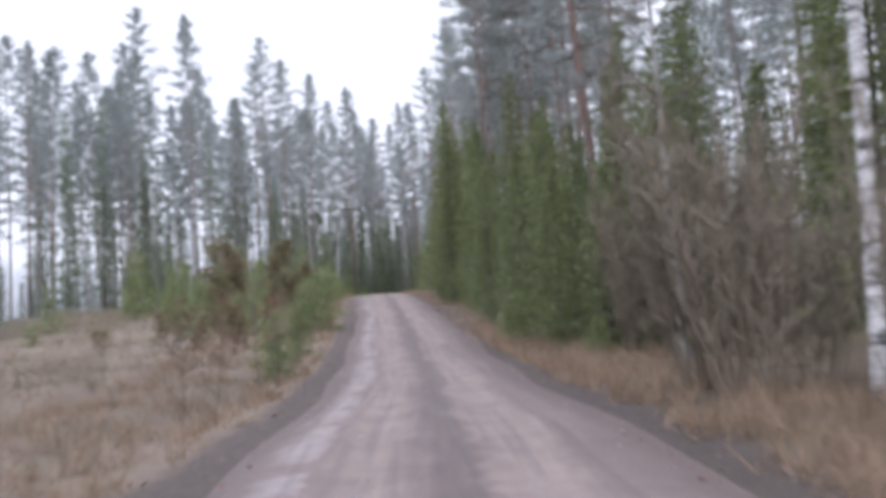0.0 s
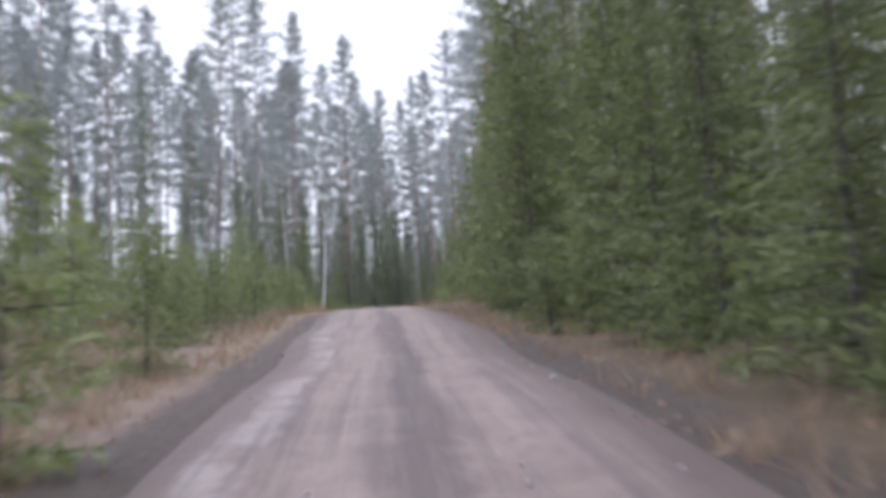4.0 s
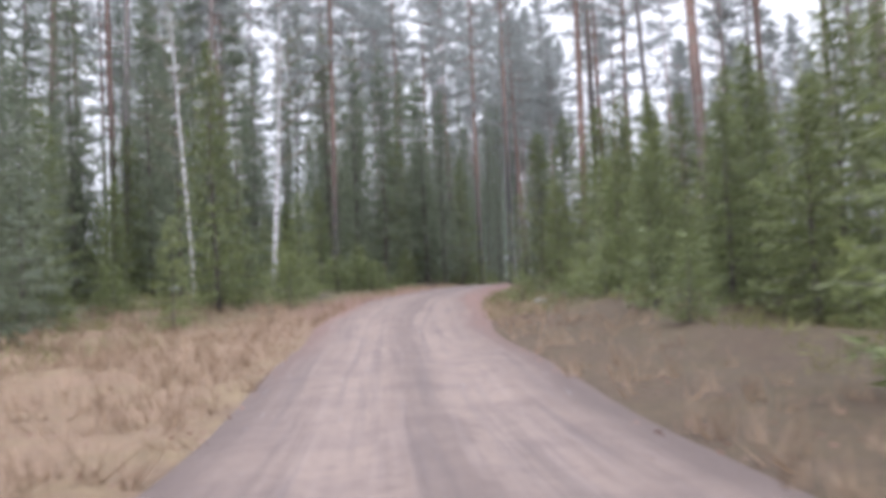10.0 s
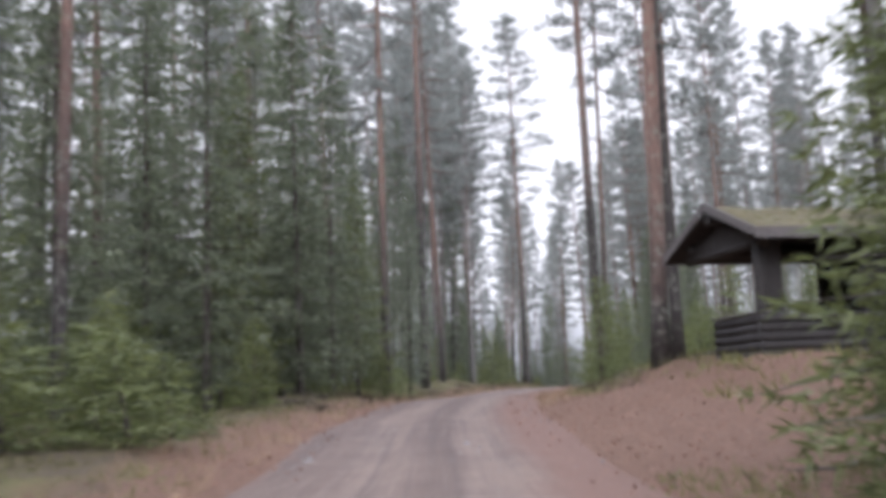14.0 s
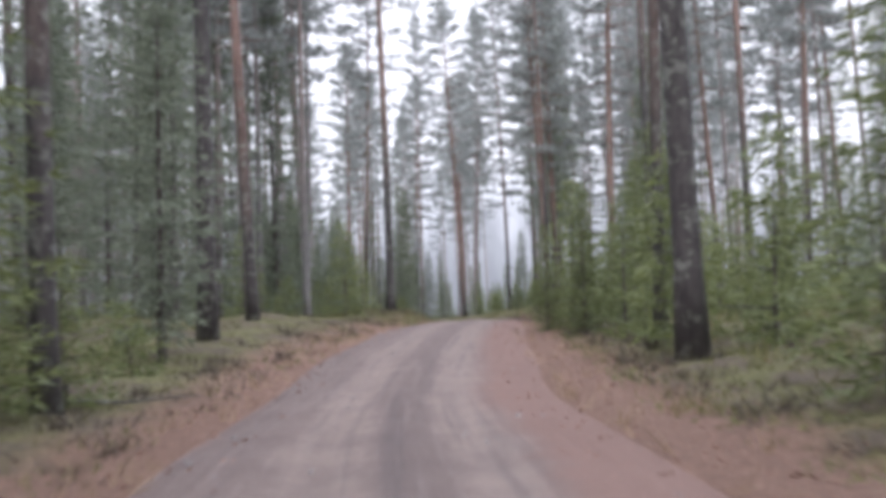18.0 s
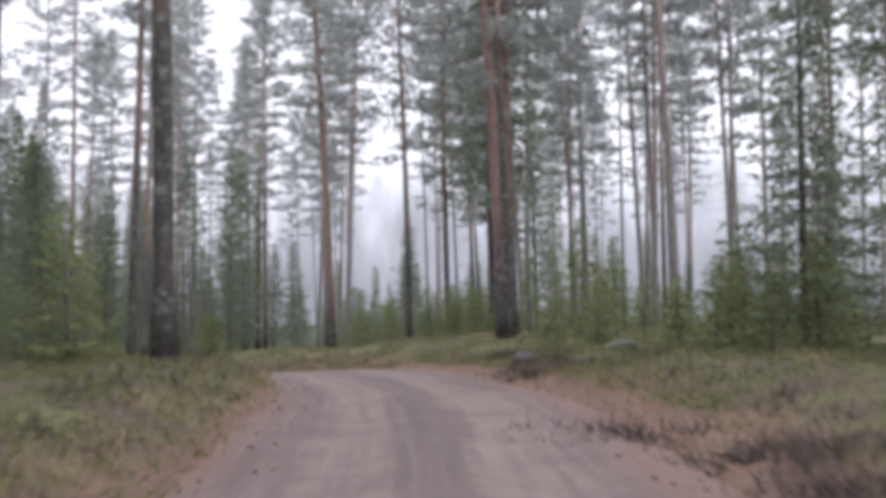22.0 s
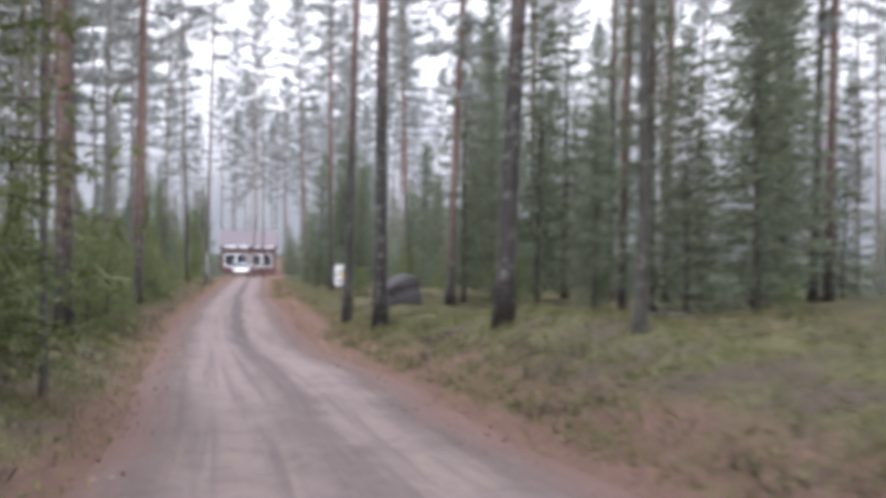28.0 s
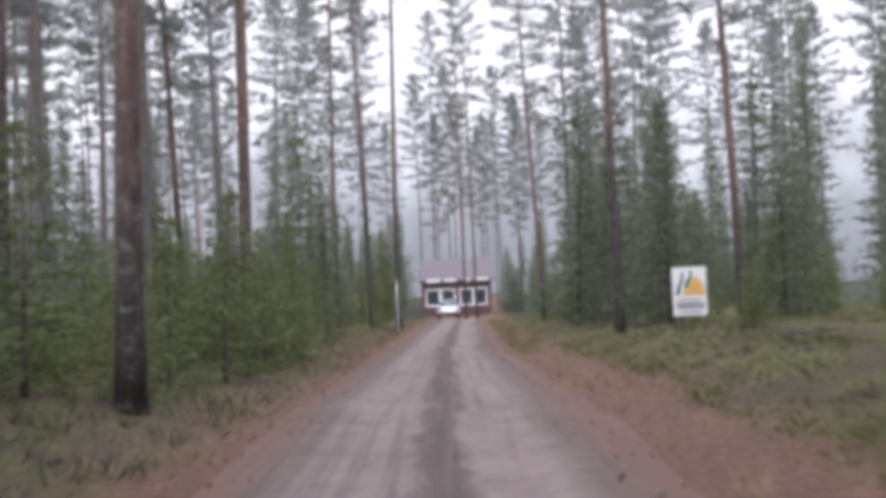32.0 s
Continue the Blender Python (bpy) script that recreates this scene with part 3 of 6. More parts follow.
def pine(seed, h, r, crown=0.45, reach=2.1, tufts=1.0, skin=None):
    rng = np.random.default_rng(seed)
    root = new("pine_tree")
    me, axis = trunk_mesh(rng, h, r, skin or M_PINE_BARK, 0.22)
    part_of("trunk", me, root)

    def centre(z):
        return np.array([np.interp(z, axis[:, 2], axis[:, 0]), np.interp(z, axis[:, 2], axis[:, 1]), z])

    limbs, roots, dirs = [], [], []
    n = int(42 * tufts * crown / 0.5)
    for i in range(n):
        f = ((i + rng.uniform(0, 1)) / n) ** 0.72
        z = h * (1 - crown + crown * 0.97 * f)
        a = i * 2.4 + rng.uniform(-0.5, 0.5)
        ln = reach * min(1.0, 0.1 + 1.2 * (1 - f) ** 0.65) * (0.55 + 0.45 * min(1.0, f * 4)) * rng.uniform(0.6, 1.2)
        up = -0.22 + 0.75 * f ** 1.5
        c = centre(z)
        d = np.array([math.cos(a), math.sin(a), up])
        side = np.array([-math.sin(a), math.cos(a), 0])
        tip = c + d * ln + np.array([0, 0, 0.12 * ln])
        midp = c + d * ln * 0.5 + np.array([0, 0, -0.06 * ln])
        limbs.append(([c, midp, tip], [0.035 + 0.012 * ln, 0.028, 0.008], 3))
        # needles lie in flat sprays on the outer part of each limb
        for k in range(int(5 + 6.0 * ln)):
            q = rng.uniform(0.28, 1.06)
            p = c + (tip - c) * q + side * rng.normal(0, 0.2) * ln * (0.35 + 0.65 * q) + rng.normal(0, 1, 3) * np.array([0.1, 0.1, 0.1])
            roots.append(p)
            dirs.append(d * 0.8 + np.array([0, 0, 0.45]))
    # a close, narrow top
    for i in range(64):
        f = 1 - 0.14 * rng.uniform(0.03, 1.0) ** 1.1
        a = rng.uniform(0, 6.28)
        w = (0.05 + (1 - f) * 5.5) * rng.uniform(0.2, 1.0)
        roots.append(centre(h * f) + np.array([math.cos(a) * w, math.sin(a) * w, 0.25 * w]))
        dirs.append(np.array([math.cos(a) * 0.5, math.sin(a) * 0.5, 1.0]))
    for i in range(9):
        z = h * rng.uniform(0.22, 1 - crown)
        a = rng.uniform(0, 6.28)
        ln = rng.uniform(0.25, 1.3)
        c = centre(z)
        limbs.append(([c, c + np.array([math.cos(a) * ln, math.sin(a) * ln, -0.12 * ln])], [0.022, 0.006], 3))
    tagged(part_of("branchwork", tubes("branchwork", limbs, skin or M_PINE_BARK), root), kind="stuff")
    roots, dirs = np.repeat(np.array(roots), 7, axis=0), np.repeat(np.array(dirs), 7, axis=0)
    roots = roots + rng.normal(0, 1, roots.shape) * np.array([0.12, 0.12, 0.05])
    part_of("crown", tri_mesh("crown", blades(rng, roots, dirs, 0.31, 0.08, 0.8), M_HAZED_PINE), root)
    return root


def spruce(seed, h, r, reach, clear=0.04, step=0.32, dense=1.0, needles=None, name="spruce_tree", gap=0.16, size=1.0, sag=0.35):
    rng = np.random.default_rng(seed)
    root = new(name)
    me, axis = trunk_mesh(rng, h, r, M_SPRUCE_BARK, 0.06, 8, 1.0)
    part_of("trunk", me, root)
    limbs, out = [], []
    z = h * clear + 0.1
    while z < h * 0.985:
        f = (z - h * clear) / (h * (1 - clear))
        ln0 = reach * min(1.0, 0.55 + f * 4) * (1 - f) ** 0.8 + 0.06
        m = max(4, int(round((6.5 - 2.0 * f) * dense)))
        a0 = rng.uniform(0, 6.28)
        for k in range(m):
            ln = ln0 * rng.uniform(0.6, 1.18)
            a = a0 + 6.283 * k / m + rng.uniform(-0.3, 0.3)
            droop = sag * (1 - 1.6 * f) * rng.uniform(0.5, 1.6)
            us = np.arange(0.15, 1.001, max(0.08, 1.15 * gap / max(ln, 0.2)))
            hd = np.array([math.cos(a), math.sin(a), 0])
            zj = min(h * 0.985, max(0.1, z + rng.uniform(-0.55, 0.55) * step))
            c = np.array([np.interp(zj, axis[:, 2], axis[:, 0]), np.interp(zj, axis[:, 2], axis[:, 1]), zj])
            pts = c + hd * (us * ln)[:, None] + np.array([0, 0, 1.0]) * ((-droop * us + 0.22 * us ** 2) * ln)[:, None]
            if ln > 0.6 and k % 3 == 0:
                limbs.append(([c, pts[-1]], [0.008 + 0.009 * ln, 0.004], 3))
            perp = np.array([-hd[1], hd[0], 0])
            w = (0.42 * ln * (1 - us) + 0.1)[:, None]
            for s in (-1, 1):
                for rep in range(2):
                    q = pts + perp * s * w * rng.uniform(0.0, 0.95, (len(us), 1)) - np.array([0, 0, 1]) * w * rng.uniform(0.0, 0.3, (len(us), 1))
                    out.append(blades(rng, q, np.tile(hd * 0.8 + perp * s * 0.8 + np.array([0, 0, 0.1 - 0.55 * rep]), (len(us), 1)), 0.25 * size, 0.05 * size, 0.5))
            for rep in range(2):
                out.append(blades(rng, pts, np.tile(hd + np.array([0, 0, 0.25 - 0.5 * rep]), (len(us), 1)), 0.24 * size, 0.045 * size, 0.5))
        z += step * rng.uniform(0.75, 1.25) * (1 - 0.35 * f)
    tr = np.concatenate(out)
    area = np.linalg.norm(np.cross(tr[:, 1] - tr[:, 0], tr[:, 2] - tr[:, 0]), axis=1)
    tr = tr[area > 1e-6]
    if limbs:
        tagged(part_of("branchwork", tubes("branchwork", limbs, M_SPRUCE_BARK), root), kind="stuff")
    part_of("crown", tri_mesh("crown", tr, needles or M_SPRUCE), root)
    return root


def bare_tree(seed, h, r, material, name, bend=0.5, twigs=34):
    """A leafless broad-leaved tree: trunk, limbs and fine twigs."""
    rng = np.random.default_rng(seed)
    root = new(name)
    me, axis = trunk_mesh(rng, h, r, material, bend, 9, 0.85)
    part_of("trunk", me, root)
    limbs, tw = [], []
    for i in range(twigs):
        f = rng.uniform(0.3, 0.98)
        z = h * f
        c = np.array([np.interp(z, axis[:, 2], axis[:, 0]), np.interp(z, axis[:, 2], axis[:, 1]), z])
        a = rng.uniform(0, 6.28)
        ln = h * 0.17 * (1.15 - f) * rng.uniform(0.6, 1.3) + 0.3
        tip = c + np.array([math.cos(a) * ln, math.sin(a) * ln, ln * rng.uniform(0.35, 0.9)])
        mid_p = (c + tip) / 2 + rng.normal(0, 0.06, 3) * ln
        limbs.append(([c, mid_p, tip], [0.008 + 0.012 * ln, 0.009, 0.003], 4))
        k = int(16 * ln) + 6
        q = c + (tip - c) * rng.uniform(0.25, 1.0, (k, 1))
        tw.append(blades(rng, q, np.tile(unit(tip - c) + np.array([0, 0, 0.1]), (k, 1)), 0.4, 0.012, 0.55))
    tagged(part_of("branchwork", tubes("branchwork", limbs, M_TWIG), root), kind="stuff")
    tagged(part_of("twig_work", tri_mesh("twig_work", np.concatenate(tw), M_TWIG), root), kind="stuff")
    return root


def brush(seed, h, spread, stems, material, name, leaf=None, leafy=0):
    """A thicket of thin stems from one stool, bare or with withered leaves."""
    rng = np.random.default_rng(seed)
    root = new(name)
    limbs, tw = [], []
    for i in range(stems):
        a, ln = rng.uniform(0, 6.28), h * rng.uniform(0.55, 1.05)
        off = rng.uniform(0.1, spread)
        p0 = np.array([math.cos(a) * off * 0.3, math.sin(a) * off * 0.3, -0.1])
        p2 = np.array([math.cos(a) * off, math.sin(a) * off, ln])
        p1 = (p0 + p2) / 2 + rng.normal(0, 0.05, 3) * ln
        limbs.append(([p0, p1, p2], [0.016, 0.011, 0.004], 4))
        k = int(38 * ln)
        q = p0 + (p2 - p0) * rng.uniform(0.2, 1.0, (k, 1))
        tw.append(blades(rng, q, np.tile(unit(p2 - p0) + np.array([0, 0, 0.2]), (k, 1)), 0.45, 0.015, 0.6))
    tagged(part_of("stem_work", tubes("stem_work", limbs, M_TWIG), root), kind="stuff")
    tagged(part_of("twig_work", tri_mesh("twig_work", np.concatenate(tw), M_TWIG), root), kind="stuff")
    if leaf is not None:
        k = leafy
        q = np.concatenate([t[rng.integers(0, len(t), max(1, k // len(tw))), 2] for t in tw])
        q = np.repeat(q, 6, axis=0)
        part_of("foliage", tri_mesh("foliage", blades(rng, q, rng.normal(0, 1, q.shape) + np.array([0, 0, 0.5]), 0.16, 0.035, 0.7), leaf), root)
    return root


def sapling(seed, h, spread, dense):
    """A small half-withered pine: bare forked stem, rusty needles below, dull green ones on top."""
    rng = np.random.default_rng(seed)
    root = new("withered_pine_sapling")
    me, axis = trunk_mesh(rng, h * 0.92, 0.035, M_TWIG, 0.12, 7, 0.8, 1.5)
    part_of("trunk", me, root)
    limbs, low, high = [], [], []
    for i in range(16):
        f = 0.34 + 0.62 * (i + rng.uniform(0, 1)) / 16
        z = h * 0.92 * f
        c = np.array([np.interp(z, axis[:, 2], axis[:, 0]), np.interp(z, axis[:, 2], axis[:, 1]), z])
        a = i * 2.4 + rng.uniform(-0.4, 0.4)
        ln = spread * (0.45 + 0.75 * math.sin(math.pi * min(1.0, (f - 0.2) * 1.1))) * rng.uniform(0.7, 1.1)
        tip = c + np.array([math.cos(a) * ln, math.sin(a) * ln, ln * (0.55 + 0.25 * f)])
        limbs.append(([c, (c + tip) / 2 + np.array([0, 0, -0.06 * ln]), tip], [0.013, 0.009, 0.004], 4))
        k = int(dense * ln) + 8
        q = c + (tip - c) * rng.uniform(0.55, 1.1, (k, 1)) + rng.normal(0, 0.09, (k, 3))
        for p in q:
            (high if p[2] > h * (0.72 + rng.uniform(-0.1, 0.1)) else low).append((p, tip - c))
    tagged(part_of("branchwork", tubes("branchwork", limbs, M_TWIG), root), kind="stuff")
    for name, many, material in (("withered_needles", low[::2] + high[::2], M_RUST), ("green_needles", high, M_OLIVE)):
        if many:
            q = np.repeat(np.array([p for p, d in many]), 5, axis=0)
            d = np.repeat(unit(np.array([d for p, d in many])), 5, axis=0)
            part_of(name, tri_mesh(name, blades(rng, q, d, 0.15, 0.026, 0.8), material), root)
    return root


def place(proto, x, y, scale=1.0, turn=None, lean=(0.0, 0.0), sink=0.0):
    """A copy of the proto standing on the ground at x, y."""
    turn = random.uniform(0, 360) if turn is None else turn
    m = pose(x, y, float(ground_z(x, y)) - sink, lean[0], lean[1], turn)
    s = scale if isinstance(scale, tuple) else (scale, scale, scale)
    return copy_thing(proto, m @ Matrix.Diagonal((*s, 1)))


# ---- the setting ----
def build_ground():
    ys = np.concatenate([np.arange(-900, -70, 60), np.arange(-70, 340, 1.0), np.arange(340, 420, 4), np.arange(420, 1300, 60)])
    ds = np.concatenate([np.array([-900, -500, -300, -200, -140, -100, -75, -60, -50]), np.arange(-42, -12, 2.0), np.arange(-12, -1.9, 0.6), np.array([-1.2, 0, 1.2]),
                         np.arange(1.9, 12.1, 0.6), np.arange(14, 44, 2.0), np.array([50, 60, 75, 100, 140, 200, 300, 500, 900])])
    yc = np.clip(ys, -70, 420)
    cx, co = np.interp(yc, YS, CX), np.interp(yc, YS, COS)
    X = cx[:, None] + ds[None, :] / co[:, None]
    Y = np.repeat(ys[:, None], len(ds), axis=1)
    Z = ground_z(X, np.clip(Y, -70, 420))
    Z = np.where(np.abs(ds)[None, :] < 2.0, Z - 0.1, Z)
    n, m = X.shape
    verts = np.stack([X, Y, Z], axis=-1).reshape(-1, 3)
    faces = [(i * m + j, i * m + j + 1, (i + 1) * m + j + 1, (i + 1) * m + j) for i in range(n - 1) for j in range(m - 1)]
    me = mesh_of("ground", verts, faces, M_FLOOR)
    uv = me.uv_layers.new(name="UVMap")
    idx = np.empty(len(me.loops), dtype=np.int32)
    me.loops.foreach_get("vertex_index", idx)
    flat = np.stack([np.repeat(ds[None, :], n, axis=0).ravel(), Y.ravel()], axis=-1)
    uv.data.foreach_set("uv", flat[idx].astype(np.float32).ravel())
    return tagged(new("ground", me), "mossy forest floor with dry grass and leaf litter", "ground", kind="structure")


def build_road():
    ys = np.arange(-60, 339, 0.6)
    us = np.array([-2.35, -2.05, -1.75, -1.4, -1.1, -0.9, -0.7, -0.5, -0.25, 0, 0.25, 0.5, 0.75, 0.95, 1.15, 1.45, 1.8, 2.1, 2.4])
    cx, co, cz = np.interp(ys, YS, CX), np.interp(ys, YS, COS), np.interp(ys, YS, CZ)
    wide = 1 + 0.05 * np.sin(ys * 0.21) + 0.04 * np.sin(ys * 0.53 + 1)
    wide = wide * np.interp(ys, [0, 60, 88, 120, 150, 190, 205, 214, 222, 230, 238, 300], [0.9, 0.9, 0.92, 0.93, 0.9, 0.98, 1.12, 1.16, 1.25, 1.2, 0.95, 0.8])
    D = us[None, :] * wide[:, None]
    X = cx[:, None] + D / co[:, None]
    Y = np.repeat(ys[:, None], len(us), axis=1)
    rut = -0.045 * np.exp(-((us - 0.75) / 0.28) ** 2) - 0.045 * np.exp(-((us + 0.75) / 0.28) ** 2)
    crown = 0.05 * (1 - (us / 2.2) ** 2)
    ragged = 0.014 * np.sin(Y * 2.7 + us[None, :] * 4) * np.sin(Y * 0.9 - us[None, :] * 3)
    Z = cz[:, None] + 0.02 + rut[None, :] + crown[None, :] + ragged
    side = (np.abs(us) > 2.0)[None, :]
    Z = np.where(side, np.minimum(Z, ground_z(X, Y) + 0.012), Z)
    edge = (np.abs(us) > 2.2)[None, :]
    Z = np.where(edge, ground_z(X, Y) - 0.05, Z)
    n, m = X.shape
    verts = np.stack([X, Y, Z], axis=-1).reshape(-1, 3)
    faces = [(i * m + j, i * m + j + 1, (i + 1) * m + j + 1, (i + 1) * m + j) for i in range(n - 1) for j in range(m - 1)]
    me = mesh_of("road", verts, faces, M_ROAD)
    uv = me.uv_layers.new(name="UVMap")
    idx = np.empty(len(me.loops), dtype=np.int32)
    me.loops.foreach_get("vertex_index", idx)
    flat = np.stack([np.repeat(us[None, :], n, axis=0).ravel(), Y.ravel()], axis=-1)
    uv.data.foreach_set("uv", flat[idx].astype(np.float32).ravel())
    return tagged(new("road", me), "packed gravel forest road with wheel tracks", "road", kind="structure")


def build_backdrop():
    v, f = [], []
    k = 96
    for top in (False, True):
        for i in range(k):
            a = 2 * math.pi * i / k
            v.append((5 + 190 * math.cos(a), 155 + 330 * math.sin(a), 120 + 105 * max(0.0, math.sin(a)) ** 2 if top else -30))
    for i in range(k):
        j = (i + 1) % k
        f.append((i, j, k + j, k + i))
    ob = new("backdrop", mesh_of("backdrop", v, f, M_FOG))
    return tagged(ob, "glowing backdrop painted with pale grey fog and faint woods far away", "backdrop", kind="structure")


build_ground()
build_road()
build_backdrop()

# ---- protos: one of each kind, copied below ----
PINES = [pine(11, 27, 0.16, 0.56, 2.6), pine(12, 29, 0.17, 0.5, 2.8), pine(13, 25, 0.14, 0.62, 2.4), pine(14, 30, 0.18, 0.5, 3.0), pine(15, 26, 0.15, 0.7, 2.5)]
SLIM_PINES = [pine(16, 26, 0.13, 0.58, 2.4, skin=M_HAZED_BARK), pine(17, 28, 0.14, 0.5, 2.6, skin=M_HAZED_BARK), pine(18, 24, 0.12, 0.64, 2.3, skin=M_HAZED_BARK), pine(19, 27, 0.135, 0.55, 2.7, skin=M_HAZED_BARK)]
TALL_SPRUCES = [spruce(21, 19, 0.15, 2.5, 0.1, 0.5, 1.1, needles=M_HAZED_SPRUCE, gap=0.3, size=1.6), spruce(22, 16, 0.13, 2.1, 0.05, 0.46, 1.1, needles=M_HAZED_SPRUCE, gap=0.28, size=1.5), spruce(23, 21, 0.16, 2.4, 0.22, 0.52, 1.1, needles=M_HAZED_SPRUCE, gap=0.3, size=1.6)]
TALL_GREEN = [spruce(24, 15, 0.13, 2.3, 0.05, 0.42, 1.15, needles=M_HALF_HAZED_SPRUCE, gap=0.27, size=1.35)]
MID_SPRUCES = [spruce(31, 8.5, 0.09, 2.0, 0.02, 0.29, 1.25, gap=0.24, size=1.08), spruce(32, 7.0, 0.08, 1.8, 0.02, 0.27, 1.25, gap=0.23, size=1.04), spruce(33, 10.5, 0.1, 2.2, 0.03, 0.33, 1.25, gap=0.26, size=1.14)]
HAZED_SPRUCES = [spruce(34, 8.0, 0.09, 1.9, 0.03, 0.33, 1.2, needles=M_HALF_HAZED_SPRUCE, gap=0.27, size=1.2), spruce(35, 10.0, 0.1, 2.1, 0.04, 0.36, 1.2, needles=M_HALF_HAZED_SPRUCE, gap=0.28, size=1.25)]
YOUNG = [spruce(41, 2.6, 0.035, 1.0, 0.03, 0.2, 0.9, M_YOUNG, "young_spruce", 0.16, 0.8, 0.2), spruce(42, 1.8, 0.028, 0.8, 0.03, 0.18, 0.9, M_YOUNG, "young_spruce", 0.15, 0.75, 0.15),
         spruce(43, 3.8, 0.045, 1.25, 0.04, 0.25, 0.9, M_YOUNG, "young_spruce", 0.18, 0.85, 0.25), spruce(44, 1.2, 0.02, 0.6, 0.02, 0.15, 0.9, M_YOUNG, "young_spruce", 0.13, 0.65, 0.1)]
BIRCHES = [bare_tree(51, 15, 0.1, M_BIRCH, "birch_tree", 0.35), bare_tree(52, 12, 0.08, M_BIRCH, "birch_tree", 0.5)]
ASPENS = [bare_tree(55, 11, 0.085, M_ASPEN, "bare_aspen", 0.7)]
BRUSH = [brush(61, 2.6, 0.9, 12, M_TWIG, "bare_brush"), brush(62, 3.4, 1.0, 14, M_TWIG, "bare_brush")]
RUSTY = [sapling(65, 2.7, 0.95, 60), sapling(66, 2.2, 0.55, 26)]
for some, label, cat, grp in ((PINES, "tall Scots pine, dark bark turning orange higher up", "pine tree", "pines of the wood"), (TALL_GREEN, "tall dark green spruce branched almost to the ground", "spruce tree", "spruces by the road"), (SLIM_PINES, "tall slim pine with bark paled by painted haze and a high crown", "pine tree", "pines of the wood"), (HAZED_SPRUCES, "mid-sized spruce in the wood, needles paled by painted haze", "spruce tree", "spruces of the wood"), (TALL_SPRUCES, "tall spruce with needles paled by painted haze and drooping branches", "spruce tree", "spruces of the wood"),
                              (MID_SPRUCES, "dense green spruce branched down to the ground", "spruce tree", "spruces by the road"), (YOUNG, "small yellow-green young spruce in the undergrowth", "young spruce", "young spruces"),
                              (BIRCHES, "leafless birch with white and black bark", "birch tree", "birches"), (ASPENS, "thin crooked bare tree with grey bark", "bare tree", "birches"),
                              (BRUSH, "leafless brown brush beside the road", "brush", "brush"), (RUSTY, "half-withered pine sapling with rusty needles in dry grass", "sapling", "withered saplings")):
    for o in some:
        tagged(o, label, cat, grp)

# kept clear: before the boulder and the sign
TAKEN = [(12.85, 268.5), (12.4, 267.0), (12.1, 265.6), (13.6, 267.6), (11.9, 263.9), (11.7, 262.0), (13.0, 266.0), (13.1, 264.2), (13.2, 262.4), (13.3, 260.2), (9.5, 281.0), (9.5, 279.5), (9.5, 278.0), (9.6, 276.5)]


# gaps in the wood where the sky stands open: from, direction, start and end along it, half width
GLADES = [((11.5, 204.0), (0.375, 0.927), 40, 140, 2.6), ((-8.2, 125.6), (0.216, 0.976), 34, 125, 2.6)]


# open lines from the road to a trunk and three boulders: from, to, half width
OPEN = [((-3.6, 157.7), (5.0, 172.8), 1.5), ((3.0, 183.6), (15.2, 198.6), 1.9), ((10.0, 200.0), (17.6, 211.1), 1.2), ((10.0, 200.0), (20.7, 211.8), 1.0)]


def free(x, y, gap):
    for (ax, ay), (bx, by), w in OPEN:
        ux, uy = bx - ax, by - ay
        k = ((x - ax) * ux + (y - ay) * uy) / (ux * ux + uy * uy)
        if 0 < k < 1 and abs((x - ax) * uy - (y - ay) * ux) < w * math.hypot(ux, uy):
            return False
    for a, b in TAKEN:
        if (a - x) ** 2 + (b - y) ** 2 < gap * gap:
            return False
    TAKEN.append((x, y))
    return True


# ---- trees that the road passes: x, y, trunk thickness in cm ----
NEAR_A = [(5.8, 62.4, 34), (11.6, 72.7, 34), (8.5, 78.7, 30), (-24.7, 139.3, 34), (-24.0, 146.5, 40), (-20.0, 155.5, 34), (-12.7, 146.0, 30), (5.5, 163.5, 42),
          (7.6, 152.5, 36), (5.3, 173.3, 50), (-14.1, 157.6, 34), (-29.5, 156.5, 34), (-24.7, 178.3, 36), (-10.6, 176.0, 32), (-8.3, 183.4, 30), (-6.4, 190.6, 30), (3.8, 134.8, 34), (9.6, 145.7, 36), (7.0, 138.1, 30), (24.0, 166.0, 36), (-33.5, 174.0, 36), (-22.7, 196.0, 34),
          (2.4, 129.3, 42), (0.7, 151.6, 46), (1.9, 153.6, 34), (-4.6, 172.4, 36), (5.4, 36.5, 38)]
NEAR_B = [(-1.7, 183.6, 45), (0.0, 189.0, 36), (6.6, 176.8, 26), (14.3, 191.7, 30), (19.8, 193.9, 30), (16.6, 199.5, 36), (21.2, 196.3, 30), (26.5, 199.6, 32), (38.0, 212.0, 34),
          (10.4, 220.5, 26), (9.7, 211.5, 46), (24.7, 204.2, 34), (26.8, 230.3, 34), (24.2, 223.7, 34), (22.9, 222.1, 44), (22.6, 221.0, 30), (28.5, 257.5, 42), (28.5, 238.5, 32),
          (25.0, 235.2, 30), (44.0, 262.0, 32), (44.8, 267.2, 32), (38.1, 254.9, 30), (43.6, 251.3, 32), (47.9, 246.8, 34), (53.0, 256.0, 34), (25.7, 264.5, 30), (26.4, 265.2, 34)]
